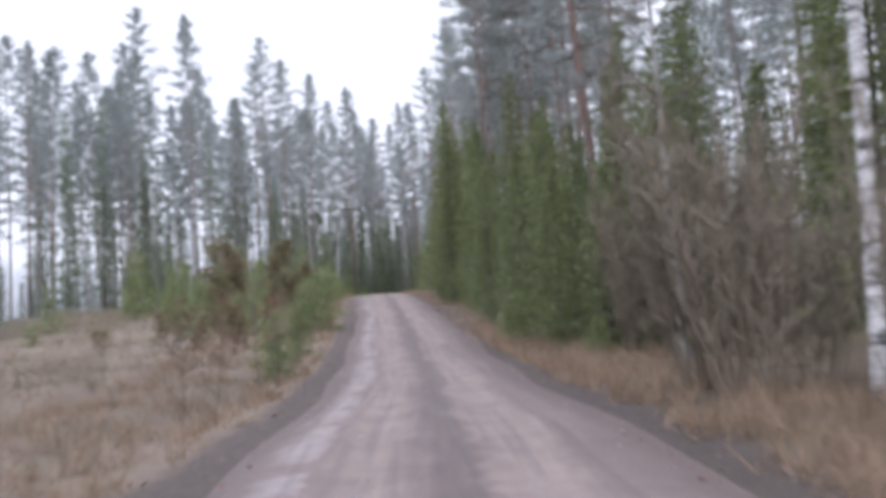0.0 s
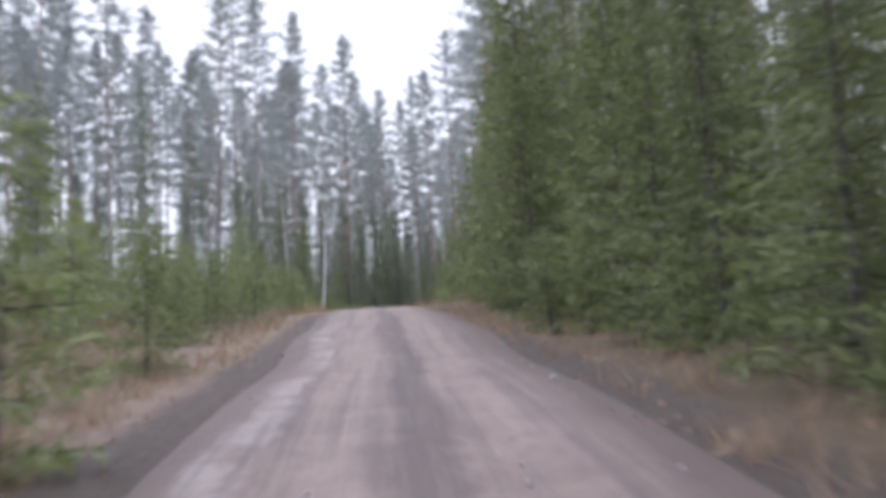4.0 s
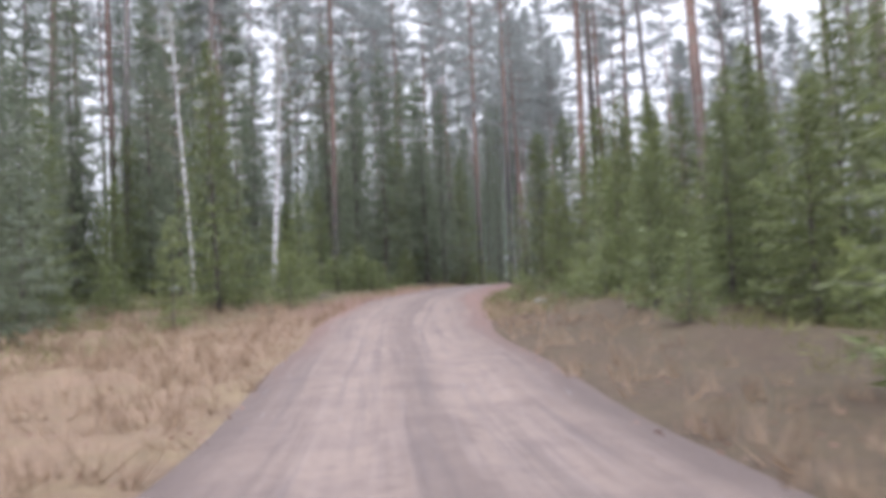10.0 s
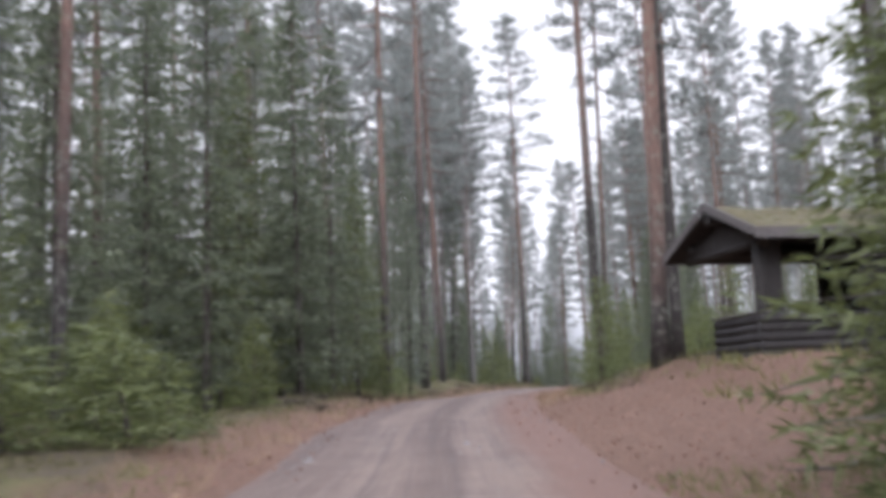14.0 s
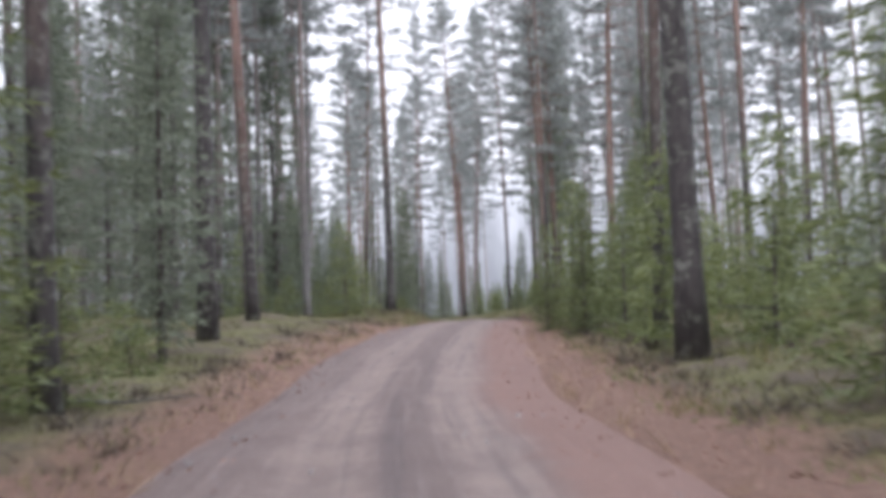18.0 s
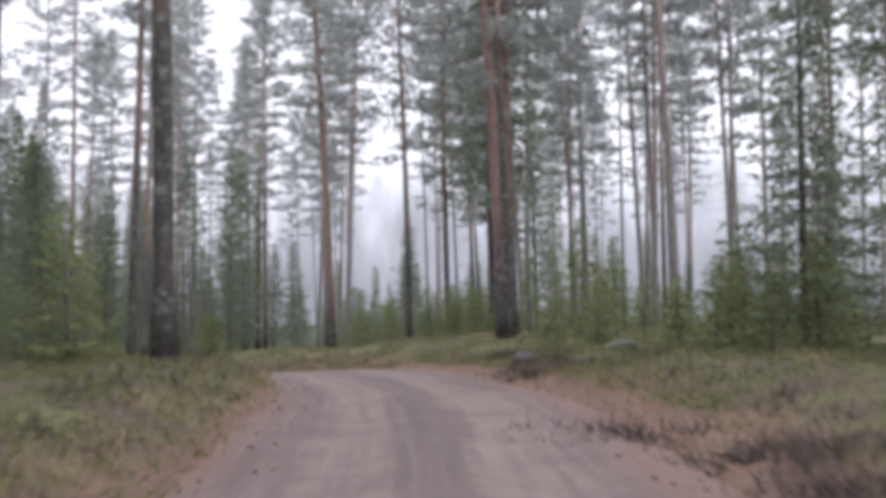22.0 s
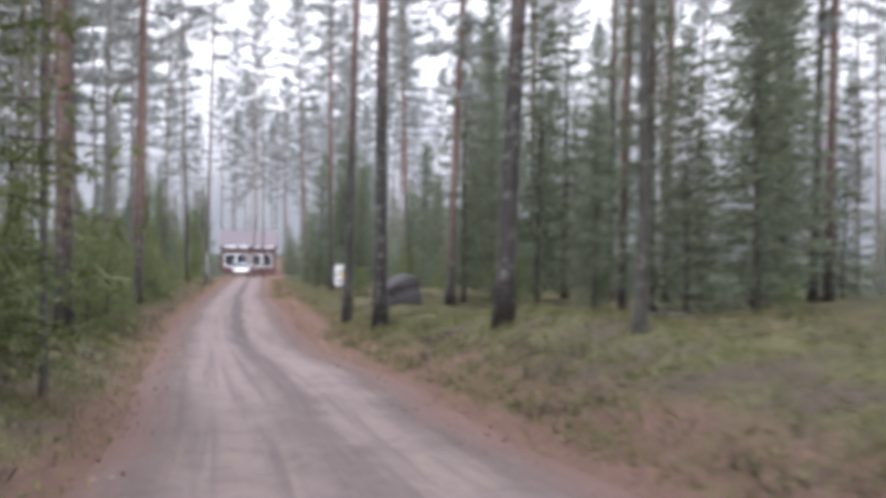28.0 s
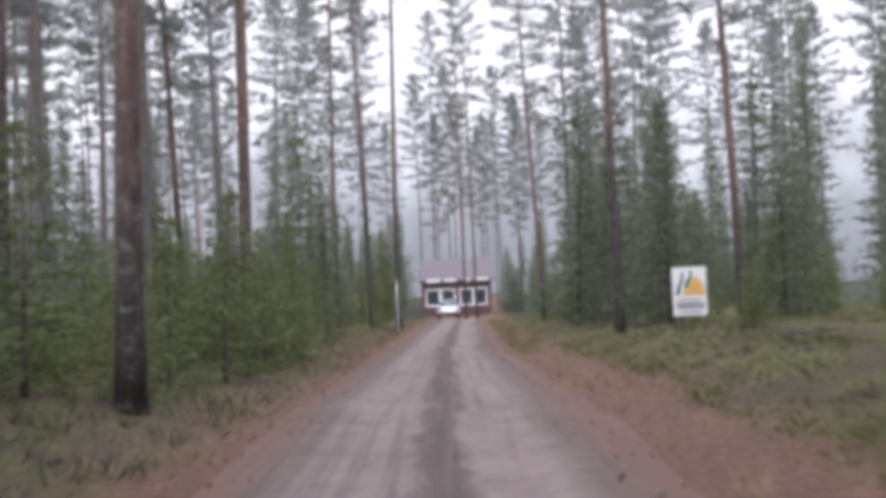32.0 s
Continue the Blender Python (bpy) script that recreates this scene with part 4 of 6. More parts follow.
NEAR_C = [(15.8, 252.3, 38), (11.35, 265.9, 30), (12.8, 260.9, 38), (14.6, 270.1, 32), (22.4, 238.6, 44), (6.7, 254.0, 38), (2.8, 271.9, 34), (-1.9, 287.0, 36), (-8.9, 298.0, 32), (-3.6, 278.8, 32),
          (-7.2, 318.0, 32), (-4.4, 313.0, 30), (7.7, 291.7, 26), (11.6, 298.3, 34), (-7.4, 312.4, 28), (25.0, 288.2, 34), (-6.1, 340.6, 22), (-5.5, 342.0, 22), (2.5, 318.0, 26), (3.6, 322.0, 24),
          (18.6, 285.0, 34), (21.0, 275.0, 32), (-6.0, 268.0, 32), (-10.0, 281.0, 34), (-14.0, 290.0, 34), (19.5, 262.0, 30), (22.0, 268.5, 32)]
for rows in (NEAR_A, NEAR_B, NEAR_C):
    for i, (x, y, cm) in enumerate(rows):
        TAKEN.append((x, y))
        proto = PINES[(i * 3 + int(y)) % len(PINES)]
        r0 = (0.16, 0.17, 0.14, 0.18, 0.15)[PINES.index(proto)]
        w = cm / 200 / r0
        place(proto, x, y, (w, w, random.uniform(0.9, 1.12) * (1.3 if 165 < y < 198 else 1.15 if 120 < y < 165 else 1.0)), None, (random.uniform(-1.2, 1.2), random.uniform(-1.2, 1.2)))
for x, y, s in ((-14.4, 137.3, 1.15), (4.9, 12.5, 1.1), (-16.5, 132.0, 0.9)):
    TAKEN.append((x, y))
    place(BIRCHES[0], x, y, s)
place(ASPENS[0], 4.1, 19.0, 1.0, 40)
place(SLIM_PINES[2], 9.95, 244.7, (0.42, 0.42, 0.6))
place(TALL_SPRUCES[1], -2.9, 179.5, 0.7)
place(YOUNG[1], 13.1, 222.6, 0.9)
place(YOUNG[3], 12.4, 219.6, 1.0)


FAR = []
TALL = PINES + SLIM_PINES + TALL_SPRUCES


def open_sky(x, y):
    """Whether the place lies in one of the gaps of the wood."""
    for (ax, ay), (ux, uy), a, b, w in GLADES:
        if a < (x - ax) * ux + (y - ay) * uy < b and abs((x - ax) * uy - (y - ay) * ux) < w:
            return True
    return False


def scatter(protos, n, y0, y1, d0, d1, lo, hi, gap):
    """n plants in a strip along the road, between d0 and d1 metres from its middle."""
    for i in range(n):
        for k in range(12):
            y, d = random.uniform(y0, y1), random.uniform(d0, d1)
            x, y, z = at_road(y, d)
            if not (protos[0] in TALL and open_sky(x, y)) and free(x, y, gap):
                s = random.uniform(lo, hi)
                if abs(d) > (13 if protos[0] in YOUNG else 24) or y > 322:
                    FAR.append((random.choice(protos), pose(x, y, float(ground_z(x, y)), random.uniform(-2, 2), 0, random.uniform(0, 360)) @ Matrix.Diagonal((s, s, s * random.uniform(0.9, 1.15), 1))))
                    break
                place(random.choice(protos), x, y, (s, s, s * random.uniform(0.9, 1.15)), None, (random.uniform(-2, 2), random.uniform(-2, 2)))
                break


random.seed(7)
# the spruce wall on the right of the first stretch
scatter(MID_SPRUCES, 32, 24, 58, 4.0, 8.0, 0.6, 0.88, 1.5)
scatter(MID_SPRUCES, 16, 58, 79, 4.0, 8.0, 0.85, 1.15, 1.75)
scatter(TALL_SPRUCES, 9, 26, 84, 9.5, 20, 0.45, 0.7, 2.6)
scatter(SLIM_PINES, 28, 14, 84, 8.5, 26, 0.85, 1.0, 2.4)
scatter(BRUSH, 15, 6, 27, 3.8, 9, 0.9, 1.4, 0.8)
scatter(TALL_SPRUCES, 6, 10, 26, 9, 18, 0.7, 0.95, 2.5)
scatter(YOUNG, 12, 20, 80, 3.2, 4.2, 0.6, 1.1, 1.0)
scatter(MID_SPRUCES, 12, 12, 32, 7.0, 14, 0.9, 1.3, 1.8)
# saplings in the field on the left
for x, y, s in ((-4.25, 23.6, 1.02), (-5.0, 22.6, 0.85), (-5.9, 23.2, 0.9)):
    TAKEN.append((x, y))
    place(RUSTY[0 if s > 1 else 1], x, y, (s, s, 1.1 * s))
for x, y, s in ((-4.5, 27.6, 0.75), (-5.0, 34.9, 0.8), (-6.7, 54.0, 1.1), (-5.9, 44.0, 0.9), (-8.5, 80.6, 0.9), (-11.0, 61.0, 0.9)):
    TAKEN.append((x, y))
    place(YOUNG[0], x, y, s)
for x, y, s in ((-10.4, 95.4, 0.85), (-11.0, 96.1, 0.75), (-9.9, 95.9, 0.6)):
    TAKEN.append((x, y))
    place(YOUNG[1], x, y, (1.15 * s, 1.15 * s, s))
for x, y, w, k in ((-5.05, 29.8, 0.8, 0.95), (-5.1, 44.8, 1.0, 1.15), (-6.0, 44.2, 1.0, 0.75), (-4.9, 33.4, 0.3, 0.62), (-8.2, 71.0, 1.1, 1.05), (-9.3, 69.0, 1.1, 1.0), (-9.0, 73.5, 1.2, 0.9), (-10.6, 71.6, 1.2, 1.1),
                   (-9.3, 87.0, 1.1, 0.75), (-9.7, 88.5, 1.2, 0.85), (-10.4, 87.4, 1.2, 0.9), (-10.8, 89.2, 1.3, 1.0)):
    TAKEN.append((x, y))
    place(YOUNG[0], x, y, (w, w, k))
scatter(YOUNG, 14, 36, 62, -13, -5.0, 0.4, 0.85, 1.1)
scatter(YOUNG[:1] + YOUNG[2:3], 44, 62, 92, -16, -5.0, 0.7, 1.25, 1.0)
scatter(MID_SPRUCES[1:2], 7, 66, 92, -18, -8, 0.4, 0.6, 1.6)
scatter(RUSTY, 12, 28, 80, -15, -5, 0.4, 0.7, 1.2)
scatter(YOUNG, 22, 10, 60, -30, -13, 0.8, 1.3, 1.4)
scatter(YOUNG, 5, 83, 98, -15, -10.5, 0.4, 0.8, 1.0)
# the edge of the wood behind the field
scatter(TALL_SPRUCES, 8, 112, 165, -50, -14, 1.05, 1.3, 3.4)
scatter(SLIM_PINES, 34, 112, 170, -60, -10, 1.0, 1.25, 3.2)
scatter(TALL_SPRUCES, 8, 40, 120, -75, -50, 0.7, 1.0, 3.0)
scatter(HAZED_SPRUCES, 16, 112, 150, -30, -8, 0.6, 1.1, 2.0)
for x, y, s in ((0.5, 78.6, 1.1), (1.3, 80.9, 1.15), (2.0, 76.2, 1.2), (2.6, 83.0, 1.0), (-0.2, 76.0, 0.8)):
    TAKEN.append((x, y))
    place(MID_SPRUCES[2], x, y, s)
# undergrowth right of the clearing
for x, y, s in ((-1.4, 112.4, 0.75), (-0.4, 110.6, 0.85), (0.8, 112.4, 1.0), (-2.2, 116.2, 0.6), (1.7, 109.8, 0.95), (-2.4, 119.7, 0.7), (0.2, 116.4, 0.95), (-1.0, 121.4, 0.85), (2.6, 114.4, 1.0), (1.2, 119.6, 0.9), (3.2, 107.6, 0.8)):
    TAKEN.append((x, y))
    place(MID_SPRUCES[1 if s < 0.9 else 0], x, y, (s, s, 0.75 * s))
scatter(MID_SPRUCES, 12, 88, 122, 6.5, 15, 0.45, 0.75, 1.6)
for x, y, s in ((-4.7, 123.6, 1.0), (-3.7, 121.6, 0.8), (-3.2, 122.6, 0.9), (-2.6, 121.2, 1.0), (-1.9, 122.4, 0.9)):
    TAKEN.append((x, y))
    place(YOUNG[3], x, y, (1.2 * s, 1.2 * s, 0.75 * s))
scatter(YOUNG, 42, 82, 132, 4.8, 13, 0.7, 1.5, 0.9)
scatter(SLIM_PINES, 34, 84, 150, 9, 42, 1.05, 1.25, 2.8)
for x, y, s in ((-3.3, 133.0, 0.9), (-2.0, 134.8, 1.0), (-1.2, 131.2, 0.95), (-3.0, 129.3, 0.6), (0.3, 134.0, 0.9), (-0.3, 131.6, 1.0), (1.0, 133.0, 1.05), (0.3, 128.6, 0.85), (1.9, 130.8, 1.0)):
    TAKEN.append((x, y))
    place(MID_SPRUCES[1], x, y, s)
# left of the road past the clearing
scatter(TALL_SPRUCES, 9, 128, 172, -26, -12, 0.7, 1.0, 2.4)
for x, y, s in ((-7.3, 160.8, 0.85), (-8.3, 157.6, 0.9), (-9.0, 163.4, 0.95), (-10.4, 150.6, 0.9), (-12.2, 153.8, 1.0), (-13.0, 147.4, 0.95), (-9.6, 160.5, 0.95), (-11.0, 166.0, 0.8), (-8.6, 168.5, 0.75), (-12.5, 158.0, 0.9), (-7.6, 174.5, 0.7), (-13.5, 171.0, 0.9)):
    TAKEN.append((x, y))
    place(TALL_GREEN[0], x, y, s)
for x, y, s in ((-19.5, 137.0, 0.9), (-17.4, 133.6, 0.8), (-16.2, 139.2, 0.9), (-21.2, 132.6, 0.95), (-18.6, 141.5, 1.0), (22.5, 259.2, 0.95), (24.2, 262.6, 0.95), (17.6, 268.4, 0.85), (18.8, 271.4, 0.95), (16.9, 274.2, 0.75), (15.1, 272.2, 0.8), (16.3, 276.4, 0.85), (18.4, 198.8, 0.8), (20.6, 202.6, 0.9), (22.2, 207.2, 0.85)):
    TAKEN.append((x, y))
    place(TALL_GREEN[0], x, y, s)
for x, y, s in ((7.6, 182.6, 0.55), (9.0, 181.2, 0.7), (9.9, 184.2, 0.65), (8.2, 186.6, 0.45)):
    TAKEN.append((x, y))
    place(MID_SPRUCES[1], x, y, s)
for x, y, s in ((25.4, 226.6, 1.15), (28.2, 232.4, 1.2)):
    TAKEN.append((x, y))
    place(TALL_SPRUCES[2], x, y, s)
for x, y, k in ((-10.4, 139.6, 1.0), (-11.1, 141.2, 1.1), (-10.2, 142.6, 0.9), (-11.9, 139.4, 1.1)):
    TAKEN.append((x, y))
    place(YOUNG[1], x, y, (1.5 * k, 1.5 * k, 0.85 * k))
scatter(MID_SPRUCES, 20, 124, 176, -15, -5.2, 0.5, 0.95, 1.7)
scatter(YOUNG, 40, 120, 178, -14, -3.8, 0.6, 1.3, 0.9)
scatter(TALL_SPRUCES, 16, 130, 190, -30, -8, 0.65, 0.95, 2.4)
scatter(SLIM_PINES, 36, 128, 215, -45, -8, 1.05, 1.3, 2.6)
# beside the curve
scatter(YOUNG, 48, 158, 198, 3.8, 12, 0.6, 1.4, 0.9)
scatter(HAZED_SPRUCES, 10, 160, 194, 6, 16, 0.4, 0.7, 1.6)
scatter(SLIM_PINES, 44, 150, 225, 12, 70, 0.95, 1.1, 3.0)
scatter(SLIM_PINES, 30, 215, 310, 24, 75, 0.95, 1.1, 3.0)
scatter(SLIM_PINES, 22, 198, 262, 13, 24, 0.95, 1.1, 3.2)
scatter(HAZED_SPRUCES, 12, 200, 300, 25, 50, 0.4, 0.75, 2.4)
scatter(HAZED_SPRUCES, 5, 264, 300, 17, 34, 0.7, 1.1, 2.4)
scatter(TALL_SPRUCES, 10, 215, 300, 26, 90, 0.8, 1.1, 3.0)
scatter(TALL_SPRUCES, 8, 160, 240, 16, 60, 0.7, 1.0, 3.0)
scatter(SLIM_PINES, 14, 192, 238, -18, -7, 1.1, 1.3, 2.6)
scatter(TALL_SPRUCES, 6, 192, 240, -20, -8, 0.7, 0.95, 2.6)
scatter(YOUNG, 60, 190, 300, 24, 60, 0.8, 1.6, 1.6)
scatter(YOUNG, 50, 200, 300, -50, -24, 0.8, 1.6, 1.6)
scatter(YOUNG, 24, 198, 250, 6.5, 30, 0.4, 0.9, 1.4)
scatter(YOUNG, 24, 178, 240, -14, -4.2, 0.5, 1.1, 1.2)
scatter(SLIM_PINES, 24, 215, 262, -40, -9, 0.95, 1.1, 2.8)
scatter(HAZED_SPRUCES, 8, 205, 236, -14, -6, 0.5, 0.9, 1.8)
for x, y, s in ((9.0, 239.0, 1.0), (7.6, 243.0, 0.9), (8.4, 235.2, 1.0)):
    TAKEN.append((x, y))
    place(MID_SPRUCES[2], x, y, s)
scatter(YOUNG[:2], 24, 206, 238, 6, 12.5, 0.6, 1.1, 1.0)
scatter(YOUNG[:1] + YOUNG[2:3], 16, 204, 226, 8, 15, 0.6, 1.0, 1.0)
scatter(SLIM_PINES, 10, 214, 250, 26, 45, 0.95, 1.1, 2.6)
# towards the house
scatter(SLIM_PINES, 9, 267, 293, -13, -5.5, 0.95, 1.1, 2.2)
scatter(YOUNG[:1] + YOUNG[2:3], 46, 256, 300, -10, -3.2, 0.6, 1.1, 0.85)
scatter(YOUNG, 26, 244, 330, -14, -3.6, 0.6, 1.3, 0.9)
scatter(YOUNG, 26, 262, 330, 4.6, 14, 0.5, 1.2, 1.0)
scatter(TALL_SPRUCES, 16, 274, 335, 6.5, 26, 0.6, 0.95, 2.2)
scatter(HAZED_SPRUCES, 18, 274, 335, 6, 22, 0.5, 1.0, 1.8)
scatter(HAZED_SPRUCES, 8, 250, 272, 10, 26, 0.5, 0.9, 2.0)
scatter(TALL_SPRUCES, 12, 268, 340, -34, -7, 0.6, 0.95, 2.4)
scatter(HAZED_SPRUCES, 12, 275, 330, -16, -5, 0.4, 0.8, 2.0)
scatter(SLIM_PINES, 22, 255, 345, 9, 55, 0.95, 1.1, 3.0)
scatter(SLIM_PINES, 26, 262, 345, -45, -8, 0.95, 1.1, 3.0)
scatter(SLIM_PINES, 12, 272, 305, -22, -6, 0.95, 1.1, 2.4)
scatter(MID_SPRUCES, 9, 286, 335, -9.5, -4.8, 0.7, 1.1, 2.0)
scatter(HAZED_SPRUCES, 8, 292, 335, 4.8, 9, 0.8, 1.2, 2.0)
for x, y, k in ((-13.6, 346.4, 0.6), (-14.6, 349.6, 0.75), (-12.9, 344.2, 0.4), (-3.4, 347.2, 0.55), (-2.6, 344.6, 0.45), (-1.6, 349.0, 0.7), (-4.2, 349.6, 0.7)):
    TAKEN.append((x, y))
    place(HAZED_SPRUCES[0], x, y, k)
for i in range(9):
    place(SLIM_PINES[i % 4], -17.5 + 2.1 * i, 361.5 + (i * 5) % 7, 0.72 + 0.05 * ((i * 3) % 4))
scatter(HAZED_SPRUCES, 34, 262, 335, 42, 78, 0.6, 1.1, 2.0)
scatter(SLIM_PINES, 26, 360, 385, -46, 40, 0.8, 1.0, 2.6)
scatter(HAZED_SPRUCES, 26, 360, 385, -46, 40, 0.8, 1.2, 2.0)
scatter(HAZED_SPRUCES, 14, 324, 347, 4.5, 24, 0.4, 0.8, 1.8)
scatter(HAZED_SPRUCES, 14, 324, 347, -26, -7, 0.4, 0.8, 1.8)
scatter(SLIM_PINES, 12, 322, 345, 4.5, 24, 0.8, 1.0, 2.2)
scatter(SLIM_PINES, 10, 318, 345, -26, -6.5, 0.8, 1.0, 2.2)

# tall spruces and pines standing over the field's far edge
scatter(PINES, 9, 84, 112, 7, 14, 0.95, 1.1, 2.4)
scatter(PINES, 12, 46, 84, 5.8, 10.5, 0.85, 1.0, 1.4)
scatter(HAZED_SPRUCES, 14, 102, 128, -48, -17, 0.45, 0.8, 2.0)
scatter(TALL_SPRUCES, 4, 105, 135, -45, -22, 1.1, 1.3, 3.0)
scatter(SLIM_PINES, 10, 108, 140, -45, -22, 0.9, 1.1, 2.2)
# tall trees on the inside of the bend, and spruces where the road straightens
for i, (x, y, k) in enumerate(((1.0, 199.6, 1.0), (4.2, 204.6, 0.95), (2.4, 211.0, 1.05), (-0.6, 206.0, 1.0), (5.6, 213.4, 1.0))):
    TAKEN.append((x, y))
    place(SLIM_PINES[i % 4], x, y, (1.1, 1.1, k), 70 * i)
for x, y, k in ((0.2, 202.8, 1.1), (3.4, 208.4, 1.2), (-2.2, 210.4, 1.2)):
    TAKEN.append((x, y))
    place(TALL_SPRUCES[1], x, y, k)
place(MID_SPRUCES[2], 9.4, 243.8, (0.9, 0.9, 1.1))
place(TALL_GREEN[0], 20.3, 261.6, 0.95)
for x, y, k in ((4.1, 23.6, 1.1), (4.4, 25.2, 1.15), (4.6, 22.8, 1.2), (5.0, 24.3, 1.3), (4.0, 26.7, 1.0)):
    place(BRUSH[int(10 * x) % 2], x, y, k)
scatter(YOUNG[:1] + YOUNG[2:3], 20, 258, 300, -6.5, -3.3, 0.5, 0.95, 0.6)


def join_far(name, protos, label, cat):
    """The trees deep in the wood as one mesh."""
    verts, tris, mats, used, base = [], [], [], [], 0
    for proto, m in FAR:
        if proto not in protos:
            continue
        mm = np.array(m)
        for ch in proto.children:
            if ch.name.startswith("branchwork"):
                continue
            me = ch.data
            v = np.empty(len(me.vertices) * 3, dtype=np.float32)
            me.vertices.foreach_get("co", v)
            v = v.reshape(-1, 3) @ mm[:3, :3].T + mm[:3, 3]
            me.calc_loop_triangles()
            t = np.empty(len(me.loop_triangles) * 3, dtype=np.int32)
            me.loop_triangles.foreach_get("vertices", t)
            t = t.reshape(-1, 3)
            if ch.name.startswith("crown"):
                near = mm[1, 3] < 175 and mm[0, 3] < -15
                few, grow = (1, 1.0) if near and proto in PINES + SLIM_PINES else (2, 1.3) if proto in PINES + SLIM_PINES else (3, 1.6)
                v = v.reshape(-1, 3, 3)[::few]
                mid_v = v.mean(axis=1, keepdims=True)
                v = (mid_v + (v - mid_v) * grow).reshape(-1, 3)
                t = np.arange(len(v), dtype=np.int32).reshape(-1, 3)
            if me.materials[0] not in used:
                used.append(me.materials[0])
            tris.append(t + base)
            mats.append(np.full(len(t), used.index(me.materials[0]), dtype=np.int32))
            verts.append(v)
            base += len(v)
    v, t, k = np.concatenate(verts), np.concatenate(tris), np.concatenate(mats)
    me = bpy.data.meshes.new(name)
    me.vertices.add(len(v))
    me.vertices.foreach_set("co", v.astype(np.float32).ravel())
    me.loops.add(3 * len(t))
    me.loops.foreach_set("vertex_index", t.astype(np.int32).ravel())
    me.polygons.add(len(t))
    me.polygons.foreach_set("loop_start", np.arange(0, 3 * len(t), 3, dtype=np.int32))
    for m in used:
        me.materials.append(m)
    me.polygons.foreach_set("material_index", k)
    me.update(calc_edges=True)
    return tagged(new(name, me), label, cat, kind="stuff")


join_far("far_pine_wood", PINES + SLIM_PINES, "tall pines deep in the wood", "woods")
join_far("far_spruce_wood", TALL_SPRUCES + HAZED_SPRUCES + MID_SPRUCES + YOUNG + BRUSH + RUSTY, "spruces deep in the wood, mostly paled by painted haze", "woods")

# ---- the log shelter with a turf roof ----
def logs_bar(name, p0, p1, r, material, parent, label="", sides=9):
    v, f = tube([p0, tuple(np.array(p0) * 0.67 + np.array(p1) * 0.33 + np.array((0, 0, 0.006))), tuple(np.array(p0) * 0.33 + np.array(p1) * 0.67 - np.array((0, 0, 0.004))), p1], [r, r * 1.03, r * 0.98, r], sides)
    return part_of(name, mesh_of(name, v, f, material, True), parent, label)


def slab(name, corners, thick, material, parent, label="", cells=1, uneven=0.0, seed=0):
    """A board, roof slope or turf layer between four corners, thickened downwards."""
    rng = np.random.default_rng(seed)
    a, b, c, d = [np.array(q, float) for q in corners]
    nrm = unit(np.cross(b - a, d - a))
    k = cells + 1
    top, bot = [], []
    for i in range(k):
        for j in range(k):
            u, v = i / cells, j / cells
            p = a * (1 - u) * (1 - v) + b * u * (1 - v) + c * u * v + d * (1 - u) * v
            top.append(p + nrm * rng.uniform(-uneven, uneven))
            bot.append(p - nrm * thick)
    verts = top + bot
    n = k * k
    faces = []
    for i in range(cells):
        for j in range(cells):
            q = (i * k + j, (i + 1) * k + j, (i + 1) * k + j + 1, i * k + j + 1)
            faces += [q, tuple(n + t for t in q[::-1])]
    for i in range(cells):
        for e, g in (((i * k), ((i + 1) * k)), ((i + 1) * k + cells, i * k + cells), (i + 1, i), (cells * k + i, cells * k + i + 1)):
            faces.append((e, n + e, n + g, g))
    return part_of(name, mesh_of(name, verts, faces, material, cells > 1), parent, label)


